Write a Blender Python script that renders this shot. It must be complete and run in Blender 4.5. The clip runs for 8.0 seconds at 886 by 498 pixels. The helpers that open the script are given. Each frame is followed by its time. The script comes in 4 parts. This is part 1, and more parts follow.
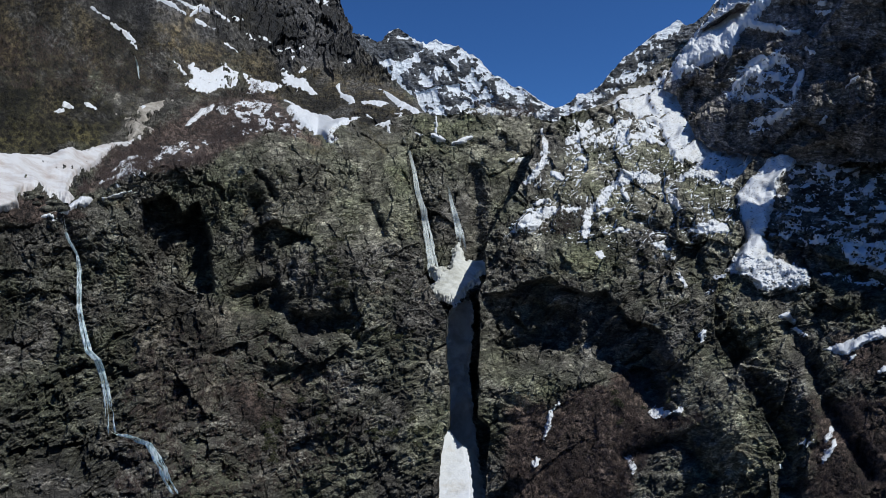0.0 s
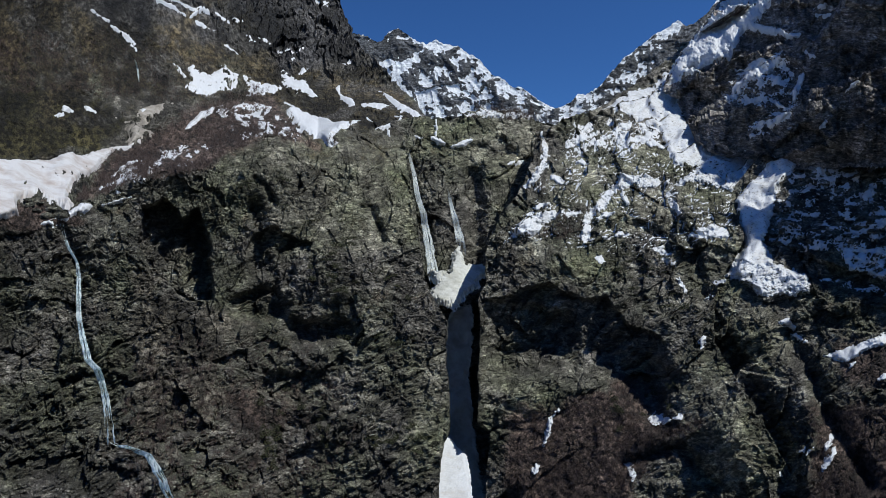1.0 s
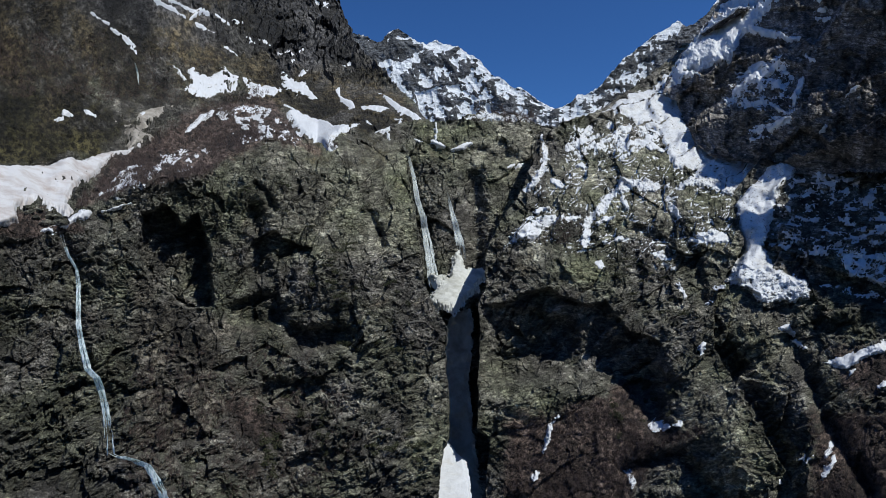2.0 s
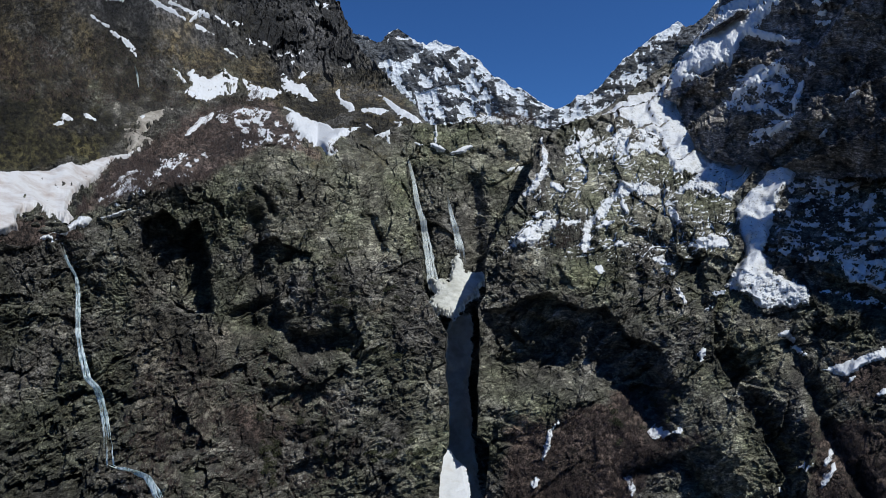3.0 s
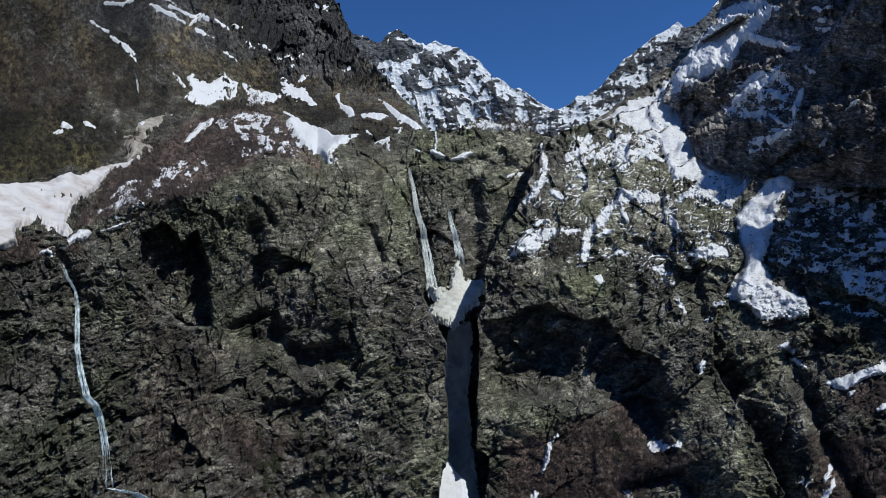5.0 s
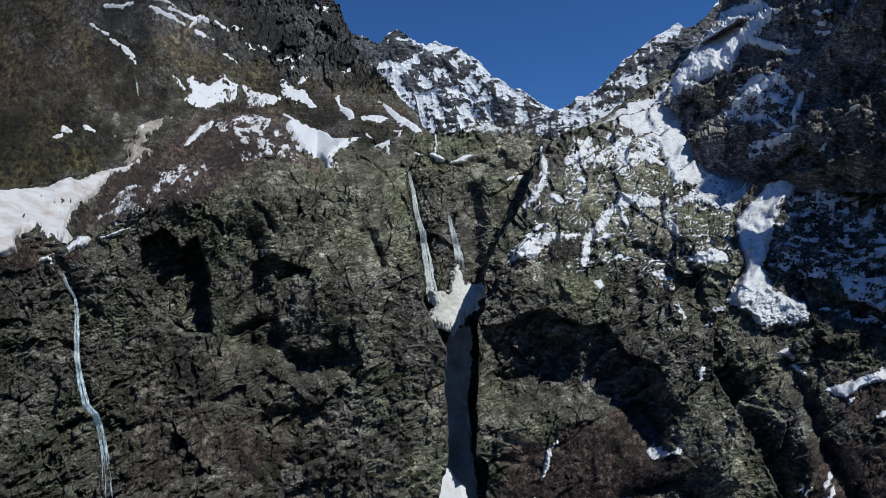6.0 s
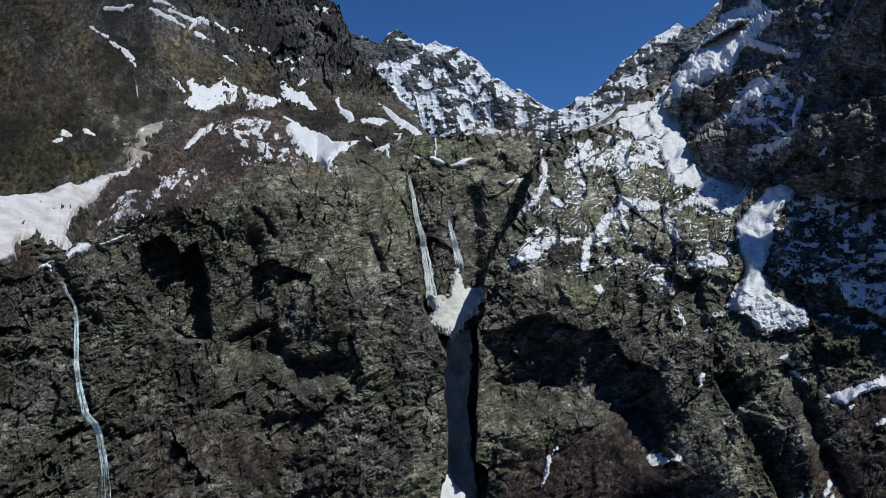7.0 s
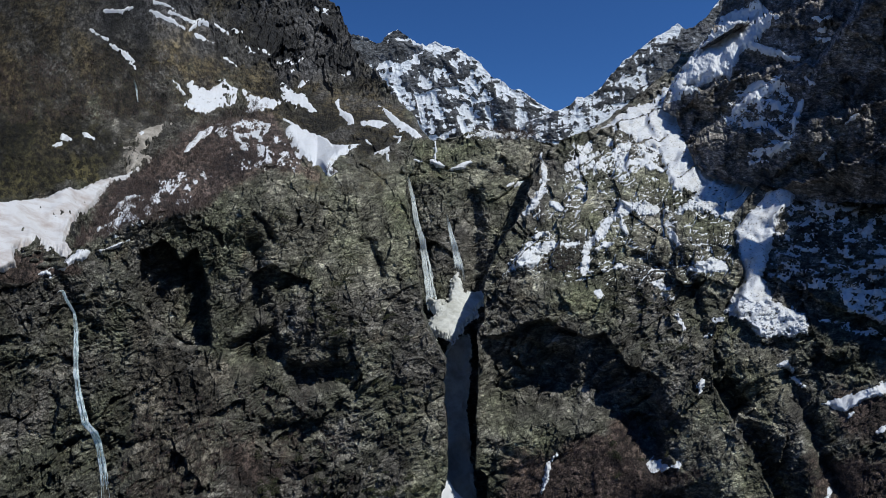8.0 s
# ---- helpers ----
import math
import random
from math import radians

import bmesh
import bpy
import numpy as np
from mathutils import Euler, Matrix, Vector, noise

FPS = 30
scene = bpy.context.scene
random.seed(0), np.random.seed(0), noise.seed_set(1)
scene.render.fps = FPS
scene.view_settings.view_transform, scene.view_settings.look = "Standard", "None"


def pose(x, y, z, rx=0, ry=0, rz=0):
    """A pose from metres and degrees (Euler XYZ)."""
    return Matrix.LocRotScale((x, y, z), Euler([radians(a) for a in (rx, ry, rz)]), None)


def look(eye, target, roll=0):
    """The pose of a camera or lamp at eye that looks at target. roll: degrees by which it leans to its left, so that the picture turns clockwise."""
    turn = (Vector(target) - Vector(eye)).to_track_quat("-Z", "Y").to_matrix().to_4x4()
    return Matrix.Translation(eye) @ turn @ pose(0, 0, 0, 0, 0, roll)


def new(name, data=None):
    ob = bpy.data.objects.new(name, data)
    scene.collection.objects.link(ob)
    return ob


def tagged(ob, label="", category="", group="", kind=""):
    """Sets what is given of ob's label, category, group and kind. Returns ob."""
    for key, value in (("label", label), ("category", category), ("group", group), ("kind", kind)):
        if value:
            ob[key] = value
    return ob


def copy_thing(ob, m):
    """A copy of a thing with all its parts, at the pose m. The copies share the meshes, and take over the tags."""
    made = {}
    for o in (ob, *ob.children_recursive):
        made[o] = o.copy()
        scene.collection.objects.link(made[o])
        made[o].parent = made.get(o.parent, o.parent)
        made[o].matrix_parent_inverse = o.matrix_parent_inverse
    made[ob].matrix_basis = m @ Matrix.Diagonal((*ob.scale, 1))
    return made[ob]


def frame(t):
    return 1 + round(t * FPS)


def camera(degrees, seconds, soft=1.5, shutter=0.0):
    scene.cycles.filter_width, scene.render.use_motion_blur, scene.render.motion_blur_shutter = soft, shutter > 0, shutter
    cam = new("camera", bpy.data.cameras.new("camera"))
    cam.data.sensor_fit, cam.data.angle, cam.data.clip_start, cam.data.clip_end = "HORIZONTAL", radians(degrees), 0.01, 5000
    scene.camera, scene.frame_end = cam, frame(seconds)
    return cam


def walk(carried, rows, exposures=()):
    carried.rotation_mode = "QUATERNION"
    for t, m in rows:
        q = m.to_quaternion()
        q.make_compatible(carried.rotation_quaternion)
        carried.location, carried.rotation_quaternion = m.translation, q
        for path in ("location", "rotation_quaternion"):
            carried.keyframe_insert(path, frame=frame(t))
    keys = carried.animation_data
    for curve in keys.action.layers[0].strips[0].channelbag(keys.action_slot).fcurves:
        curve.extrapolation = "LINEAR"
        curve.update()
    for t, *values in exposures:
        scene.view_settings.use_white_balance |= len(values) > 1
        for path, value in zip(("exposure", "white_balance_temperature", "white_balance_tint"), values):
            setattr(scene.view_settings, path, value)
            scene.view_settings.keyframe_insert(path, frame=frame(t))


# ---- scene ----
# ---- the camera: a drone that climbs straight up at 2.5 m/s ----
cam = camera(72.0, 8.0, soft=0.5)
walk(cam, [(t, pose(-0.018 * (t - 4), 0.067 * (t - 4), 2.5 * t, 90 - 0.0058 * (t - 4), -0.0392 * (t - 4), -0.0189 * (t - 4)))
           for t in (0.0, 1.0, 2.0, 3.0, 4.0, 5.0, 6.0, 7.0, 8.0)], [(0.0, 0.26), (4.0, 0.26), (8.0, 0.2)])

# ---- sky and sun ----
SUN_TO = Vector((0.49, -0.19, 0.85)).normalized()  # the way to the sun
world = bpy.data.worlds.new("world")
scene.world = world
world.use_nodes = True
wn, wl = world.node_tree.nodes, world.node_tree.links
sky = wn.new("ShaderNodeTexSky")
sky.sky_type, sky.sun_disc = "NISHITA", False
sky.sun_elevation = math.asin(SUN_TO.z)
sky.sun_rotation = math.atan2(SUN_TO.x, SUN_TO.y)
tint = wn.new("ShaderNodeMix")
tint.data_type, tint.blend_type = "RGBA", "MULTIPLY"
tint.inputs[0].default_value, tint.inputs[7].default_value = 1.0, (0.34, 0.67, 1.10, 1)
sky.altitude, sky.air_density, sky.dust_density, sky.ozone_density = 2200, 1.0, 0.2, 3.0
wl.new(sky.outputs["Color"], tint.inputs[6])
wl.new(tint.outputs[2], wn["Background"].inputs["Color"])
wn["Background"].inputs["Strength"].default_value = 0.068
sun = new("sun", bpy.data.lights.new("sun", "SUN"))
sun.data.energy, sun.data.angle, sun.data.color = 3.4, radians(0.53), (0.96, 0.965, 0.90)
sun.matrix_world = look(SUN_TO * 3000, (0, 0, 0))


# ---- noise on arrays of points ----
PRIMES = [np.uint32(k) for k in (0x8DA6B343, 0xD8163841, 0xCB1AB31F)]


def lattice(i):
    """The lattice cells i, and their next neighbours, as numbers to be mixed: for each axis a pair."""
    u = i.astype(np.int32).view(np.uint32)
    return [(u[:, k] * PRIMES[k], (u[:, k] + np.uint32(1)) * PRIMES[k]) for k in range(3)]


def mixed(h, seed):
    """A random number from 0 to 1 for each lattice number."""
    h = h ^ np.uint32((seed * 0x9E3779B1) & 0xFFFFFFFF)
    h ^= h >> np.uint32(15)
    h *= np.uint32(0x2C1B3C6D)
    h ^= h >> np.uint32(12)
    h *= np.uint32(0x297A2D39)
    h ^= h >> np.uint32(15)
    return h.astype(np.float32) * np.float32(1 / 4294967296)


def smooth_noise(p, seed=0):
    """Smooth noise from -1 to 1 at points p."""
    f = np.floor(p)
    w = (p - f).astype(np.float32)
    w = w * w * w * (w * (w * 6 - 15) + 10)
    wx, wy, wz = w[:, 0], w[:, 1], w[:, 2]
    ax, ay, az = lattice(f)
    rows = []
    for z in (0, 1):
        cols = []
        for y in (0, 1):
            yz = ay[y] ^ az[z]
            m, n = mixed(ax[0] ^ yz, seed), mixed(ax[1] ^ yz, seed)
            cols.append(m + wx * (n - m))
        rows.append(cols[0] + wy * (cols[1] - cols[0]))
    return (rows[0] + wz * (rows[1] - rows[0])) * 2 - 1


SKEW = np.array(((0.36, 0.48, -0.8), (-0.8, 0.6, 0.0), (0.48, 0.64, 0.6)))


def fractal(p, size, octaves=5, seed=0, ridged=False, gain=0.5):
    q, a, out, total = np.asarray(p, float) / size, 1.0, 0.0, 0.0
    for k in range(octaves):
        s = smooth_noise(q, seed + k)
        out = out + a * ((1 - 2 * np.abs(s)) if ridged else s)
        total += a
        q, a = q @ SKEW * 2.03 + 11.7, a * gain
    return out / total


def blocks(p, size, seed=0):
    """Broken rock: for each point the tilt and step of the block that it lies in, how far it is from the joint, and how high above the block's middle."""
    q = p / np.asarray(size, float)
    f = np.floor(q - 0.5)
    w = (q - f).astype(np.float32)
    ax, ay, az = lattice(f)
    near, second = np.full(len(q), 9.0, np.float32), np.full(len(q), 9.0, np.float32)
    tilt, up = np.zeros(len(q), np.float32), np.zeros(len(q), np.float32)
    half, loose = np.float32(0.5), np.float32(0.75)
    for dx in (0, 1):
        for dy in (0, 1):
            for dz in (0, 1):
                cell = ax[dx] ^ ay[dy] ^ az[dz]
                r = [mixed(cell, seed + k) - half for k in range(3)]
                ox, oy, oz = (w[:, k] - (half + c) - loose * r[k] for k, c in enumerate((dx, dy, dz)))
                d = ox * ox + oy * oy + oz * oz
                closer = d < near
                second = np.where(closer, near, np.minimum(second, d))
                near = np.where(closer, d, near)
                g = (r[1] * ox + r[2] * oy + r[0] * oz) * 2.4 + r[0] * 0.9 + r[2] * 0.5
                tilt, up = np.where(closer, g, tilt), np.where(closer, oz, up)
    return tilt, np.sqrt(second) - np.sqrt(near), up * np.asarray(size, float)[2]


def ease(x, a, b):
    t = np.clip((x - a) / (b - a), 0, 1)
    return t * t * (3 - 2 * t)


def blurred(a, n):
    """A grid of values smoothed over n cells each way."""
    for axis in (0, 1):
        pad = [(n, n) if k == axis else (0, 0) for k in (0, 1)]
        c = np.cumsum(np.pad(a, pad, mode="edge"), axis)
        c = np.concatenate([np.zeros_like(np.take(c, [0], axis)), c], axis)
        m = a.shape[axis]
        a = (np.take(c, np.arange(2 * n + 1, 2 * n + 1 + m), axis) - np.take(c, np.arange(m), axis)) / (2 * n + 1)
    return a


# ---- view coordinates: bearing b and rise r, in metres per kilometre, from the drone's mid height; outlines are placed to fit the camera's view ----
EYE = np.array((0.0, 0.0, 10.0))


def spot(b, r, d):
    """The points at bearing b and rise r that lie d metres ahead."""
    return np.stack([b * d / 1000, d, 10 + r * d / 1000], -1)


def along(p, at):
    """Noise places fitted to the camera's view: bearing, depth and rise from EYE, in metres as they are at that
    distance.
    """
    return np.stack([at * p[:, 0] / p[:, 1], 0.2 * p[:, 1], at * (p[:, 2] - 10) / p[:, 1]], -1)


def line_at(line, r):
    """The bearing of a line at the rise r; the line's points go upwards."""
    return np.interp(r, [p[1] for p in line], [p[0] for p in line])


def crest_at(line, b):
    return np.interp(b, [p[0] for p in line], [p[1] for p in line])


def off_line(b, r, line):
    """How far (b, r) lies from a line of points."""
    best = np.full(np.shape(b), 1e9)
    for (x0, y0), (x1, y1) in zip(line, line[1:]):
        ux, uy = x1 - x0, y1 - y0
        t = np.clip(((b - x0) * ux + (r - y0) * uy) / (ux * ux + uy * uy), 0, 1)
        best = np.minimum(best, np.hypot(b - x0 - t * ux, r - y0 - t * uy))
    return best


def inside(b, r, line):
    """How far (b, r) lies inside a closed outline; negative outside."""
    within = np.zeros(np.shape(b), bool)
    closed = list(line) + [line[0]]
    for (x0, y0), (x1, y1) in zip(closed, closed[1:]):
        if y0 != y1:
            within ^= ((y0 > r) != (y1 > r)) & (b < (x1 - x0) * (r - y0) / (y1 - y0) + x0)
    return np.where(within, 1, -1) * off_line(b, r, closed)


def gully(b, r, line, wide, deep):
    return -deep * np.exp(-(off_line(b, r, line) / wide) ** 2)


def knob(b, r, at, wide, tall, high):
    return high * np.exp(-((b - at[0]) / wide) ** 2 - ((r - at[1]) / tall) ** 2)


def eave(b, r, line, deep, drop, lean=0.15):
    """A steep riser under a lip: the rock jumps back below the line, falls upright, and comes forward again on a ledge at its foot."""
    wander = 14 * fractal(np.stack([b, 0.5 * r, 0 * b], -1).reshape(-1, 3), 34, 5, 420).reshape(np.shape(b))
    d = crest_at(line, b) + wander - r
    ends = ease(b, line[0][0] - 12, line[0][0] + 30) * (1 - ease(b, line[-1][0] - 30, line[-1][0] + 12))
    return -0.7 * ends * np.where(d > 0, ease(d, 0, 9) * (deep + lean * d) * (1 - ease(d, 0.5 * drop, drop)), 0)


def hollow(b, r, outline, deep, soft=4):
    ragged = 9 * fractal(np.stack([b, r, 0 * b], -1).reshape(-1, 3), 24, 6, 410, False, 0.6).reshape(np.shape(b))
    return -0.75 * deep * ease(inside(b, r, outline) + ragged, -soft * 0.3, soft)


# ---- the great rock faces: distance, and what is carved into them ----
def curved(b, r, c):
    """The distance of a gently curved face, from its six terms."""
    a, e = b / 1000, r / 1000
    q = c[0] + c[1] * a + c[2] * e + c[3] * a * a + c[4] * a * e + c[5] * e * e
    return 1000 / np.maximum(q, 0.16)


LEFT_RIM = [(-912, -8), (-634, -1), (-560, 33), (-495, 84), (-402, 101), (-337, 140), (-282, 160), (-208, 142), (-171, 171), (-133, 186), (-78, 181), (-36, 166), (15, 149)]


def left_far(b, r):
    cliff = curved(b, r, (3.127, -1.823, -5.656, 1.588, -4.674, -2.101))
    cliff = cliff - 0.13 * np.maximum(0, -70 - r) * ease(-b, 230, 450)  # the foot runs out to the left
    hill = curved(b, np.maximum(r, -40), (4.267, 2.236, -15.136, 5.064, -3.998, 15.805))
    up = r - crest_at(LEFT_RIM, b)
    return cliff + (np.maximum(hill, cliff) - cliff) * ease(up, -4, 70)


def left_carve(b, r):
    h = hollow(b, r, CAVE, 28, 5)
    h += hollow(b, r, [(-360, -112), (-310, -92), (-272, -75), (-247, -127), (-258, -151), (-356, -149)], 11, 12) + hollow(b, r, [(-261, -136), (-208, -144), (-150, -145), (-145, -184), (-208, -190), (-256, -168)], 11, 12)
    h += hollow(b, r, [(-276, -27), (-245, -19), (-241, -92), (-263, -99)], 8, 9) + hollow(b, r, [(-300, -231), (-226, -240), (-245, -277), (-310, -272)], 7, 10)
    h += eave(b, r, [(-356, -112), (-310, -93), (-272, -81), (-252, -124)], 6, 75)
    h += eave(b, r, [(-263, -145), (-208, -144), (-171, -138), (-133, -158)], 7, 60)
    h += eave(b, r, [(-360, -64), (-291, -27), (-259, -55)], 4, 50)
    h += gully(b, r, [(-308, 90), (-291, 73), (-276, 49)], 5, 7) + gully(b, r, [(-310, 45), (-298, 1), (-308, -55)], 12, 9)
    h += gully(b, r, [(-120, 43), (-104, 10), (-100, -10)], 6, 8)
    h += gully(b, r, [(-623, -6), (-604, -55), (-599, -147), (-580, -221), (-549, -282), (-546, -379)], 10, 4)
    h += gully(b, r, [(-194, 145), (-171, 103), (-180, 38), (-245, -18)], 14, 5)
    h += knob(b, r, (-208, 94), 170, 90, 14)
    h += knob(b, r, (-282, 103), 60, 45, 9) + knob(b, r, (-143, 131), 45, 45, 9) + knob(b, r, (-171, -73), 70, 55, 9)
    h += knob(b, r, (-532, -27), 40, 50, 6) + knob(b, r, (-671, -110), 50, 60, 5) + knob(b, r, (-449, 103), 50, 30, 5)
    return h


CAVE = [(-495, 38), (-452, 53), (-428, 27), (-402, 42), (-380, -27), (-380, -114), (-421, -121), (-481, -73), (-499, -27)]


def middle_far(b, r):
    return curved(b, r, (2.494, -1.781, -1.88, 0, 0, 0))


def middle_carve(b, r):
    h = gully(b, r, [(48, 103), (52, 38), (50, -73), (29, -425)], 18, 20)
    h += gully(b, r, [(10, 94), (15, 38), (32, -27)], 8, 5) + gully(b, r, [(-57, 145), (-36, 57), (-15, -73)], 8, 4)
    h += knob(b, r, (-8, 19), 14, 70, 7) + eave(b, r, [(-13, 166), (15, 160), (52, 166), (89, 154), (145, 168)], 6, 40)
    return h


def right_far(b, r):
    return curved(b, r, (3.092, -0.905, -4.761, 2.03, -1.734, -3.385))


def right_carve(b, r):
    h = hollow(b, r, [(72, -135), (130, -112), (210, -125), (225, -170), (190, -225), (85, -250)], 13, 14)
    h += eave(b, r, [(62, -112), (89, -108), (126, -92), (163, -81), (209, -96), (265, -103), (302, -145), (339, -164), (367, -184)], 19, 170, 0.2)
    h += eave(b, r, [(219, 27), (293, 36), (348, 19), (386, 1)], 5, 30) + eave(b, r, [(293, -221), (339, -203), (395, -231)], 6, 40)
    h += gully(b, r, [(270, 80), (242, 38), (233, -27)], 9, 5)
    h += gully(b, r, [(367, 66), (386, 19), (413, -27), (427, -110)], 10, 7)
    h += knob(b, r, (209, 103), 40, 35, 7) + knob(b, r, (321, 131), 50, 30, 9) + knob(b, r, (330, 52), 40, 25, 7) + knob(b, r, (423, 38), 45, 45, 9)
    h += knob(b, r, (191, -36), 60, 35, 9) + knob(b, r, (135, -277), 40, 25, 6) + knob(b, r, (440, -262), 70, 90, 7) + knob(b, r, (478, -351), 40, 60, 10)
    h += gully(b, r, [(297, -388), (386, -360), (441, -425)], 10, 6)
    return h


def side_far(b, r):
    return curved(b, r, (1.882, 2.47, -4.466, 0, 0, 0))


def side_carve(b, r):
    h = eave(b, r, [(520, -8), (543, -13), (608, -36), (645, -55), (756, -73)], 8, 50)
    h += gully(b, r, [(566, -166), (599, -240), (645, -333), (701, -425)], 15, 8) + gully(b, r, [(469, -212), (515, -277), (552, -360), (566, -444)], 22, 10)
    h += knob(b, r, (497, -138), 40, 50, 9) + knob(b, r, (589, -277), 25, 70, 6)
    return h


SNOW_BAND = [(339, 246), (367, 270), (386, 297), (409, 321), (423, 344), (443, 358), (478, 381), (506, 401), (525, 416), (506, 381), (486, 353), (467, 342), (473, 323), (457, 299), (423, 296), (402, 281), (376, 260)]


def wall_far(b, r):
    flat = np.stack([b, 0.4 * r, 0 * b], -1).reshape(-1, 3)
    t = (r - 0.25 * b + 34 * fractal(flat, 60, 6, 430, False, 0.66).reshape(np.shape(b))) / 90
    tread = (t - np.floor(t) - 0.3 + 0.45 * ease(b, 500, 570)) * 90 * 0.8  # upright risers between ledges that are seen from below
    tread = tread * 0.7
    tread = tread * (1 - ease(inside(b, r, SNOW_BAND), -4, 9))  # the snow band lies on an even slab
    far = curved(b, r - tread * ease(r, 110, 166), (1.373, 3.309, -3.968, 0, 0, 0))
    near = curved(b, r, (1.01, 2.597, -0.577, 0, 0, 0))
    return far + (np.minimum(near, far) - far) * ease(b - line_at(NEAR_EDGE, r), -4, 6)


NEAR_EDGE = [(563, 19), (567, 131), (589, 270), (622, 344), (675, 409), (719, 483), (849, 687)]


def wall_carve(b, r):
    h = eave(b, r, [(386, 247), (469, 288), (506, 321), (589, 297)], 12, 60) + eave(b, r, [(478, 367), (534, 346), (585, 333)], 10, 40)
    return h


def steps(q, high, wander, seed):
    """Risers and ledges along the layers: from 0 at the foot of a riser to 1 at its brow, then a quick step back."""
    t = (q[:, 2] + wander * fractal(q, high * 2.2, 4, seed)) / high
    f = t - np.floor(t)
    return np.where(f < 0.82, f / 0.82, (1 - f) / 0.18)


def rock(p, coarse=1.0, seed=0, lie=((1, 0, 0), (0, 1, 0), (0, 0, 1)), lean=1.3):
    """How far broken bedrock stands out from its mean face, in metres. lie: the run of its layers; lean: how much of the face's going back for
    each metre of rise the blocks turn into upright faces and narrow ledges."""
    # the breaks are laid out in the camera's bearing and rise
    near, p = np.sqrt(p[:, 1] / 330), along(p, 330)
    w = np.stack([fractal(p, 26 * coarse, 3, seed + 31 + k) for k in range(3)], -1)
    p = p + 3.0 * coarse * w
    q = p @ np.array(lie, float).T
    q = q + 0.9 * coarse * np.stack([fractal(p, 5.0 * coarse, 2, seed + 35 + k) for k in range(3)], -1)  # broken edges are not straight
    big, rim0, _ = blocks(q, np.array((44, 36, 28)) * coarse, seed + 1)
    mid, rim1, up1 = blocks(q + 3.3, np.array((14, 12, 13)) * coarse, seed + 2)
    fine, rim2, up2 = blocks(q + 7.7, np.array((5.8, 4.8, 5.2)) * coarse, seed + 3)
    small, rim3, up3 = blocks(q + 1.7, np.array((2.7, 2.3, 2.2)) * coarse, seed + 4)
    chips, _, _ = blocks(q + 4.1, np.array((1.5, 1.3, 1.2)) * coarse, seed + 6)
    mid, fine, small = (g * (0.55 + 0.45 * ease(rim, 0, 0.16)) for g, rim in ((mid, rim1), (fine, rim2), (small, rim3)))  # most faces meet at their joints
    patch = ease(fractal(p, 34 * coarse, 3, seed + 50), -0.35, 0.4)
    craggy = ease(fractal(p, 60 * coarse, 3, seed + 70), -0.3, 0.35)
    h = 5.0 * big + (1.6 + 1.6 * craggy) * mid + (1.5 + 1.0 * patch) * fine + (0.75 + 0.5 * patch) * small + (0.3 + 0.2 * patch) * chips
    h += (0.3 + 0.4 * patch) * fractal(q * (0.7, 1, 1.3), 5.5 * coarse, 4, seed + 45, True, 0.62)
    h = h * (1 + 0.25 * lean) + lean * (0.5 * up1 + 0.3 * up2 + 0.2 * up3) / coarse  # what leans back has to stand out farther to look as broken
    h += 0.6 * craggy * steps(q, 17 * coarse, 18 * coarse, seed + 80)
    for rim, deep, thin in ((rim0, 0.5, 0.02), (rim1, 0.7, 0.04), (rim2, 0.6, 0.09), (rim3, 0.3, 0.14)):  # open joints between the blocks
        h -= deep * np.clip(1 - rim / thin, 0, 1)
    h += 2.8 * fractal(p, 52 * coarse, 5, seed + 60)
    return (h - 1.6) * coarse * near


def slope_relief(p, rugged, seed):
    """The milder relief of the mountainside: outcrops, gullies and hummocks, and crags where it is rugged."""
    far = p[:, 1]
    q = np.stack([1000 * p[:, 0] / far, 1000 * (p[:, 2] - 10) / far, 0.05 * far], -1)  # gullies and ribs follow bearing and rise from the camera, to look even in its view
    q = q + 7 * np.stack([fractal(q, 40, 3, seed + 70 + k) for k in range(3)], -1)
    run = q @ np.array(((0.8, -0.6, 0), (0.6, 0.8, 0), (0, 0, 1))).T * (0.55, 1, 1)
    patch = ease(fractal(q, 55, 4, seed + 50), -0.25, 0.3)
    h = 7.5 * fractal(run, 48, 4, seed + 55, True, 0.45) + (0.8 + 1.6 * patch) * fractal(q, 15, 4, seed + 60, True, 0.5)
    h += patch * (3.0 * blocks(q, (18, 13, 16), seed + 2)[0] + 2.2 * blocks(q, (8, 6, 7), seed + 3)[0]) + (0.6 + 0.8 * patch) * blocks(q, (3.8, 3.2, 3.5), seed + 7)[0]
    crags = 8.0 * fractal(q * (1, 0.6, 1), 44, 5, seed + 66, True, 0.5) + 9.0 * blocks(q, (34, 46, 34), seed + 4)[0] + 6.0 * blocks(q, (13, 17, 13), seed + 5)[0] + 3.0 * blocks(q, (6, 8, 6), seed + 8)[0]
    return (h + rugged * crags) * np.clip(far / 560, 0.7, 1.6)


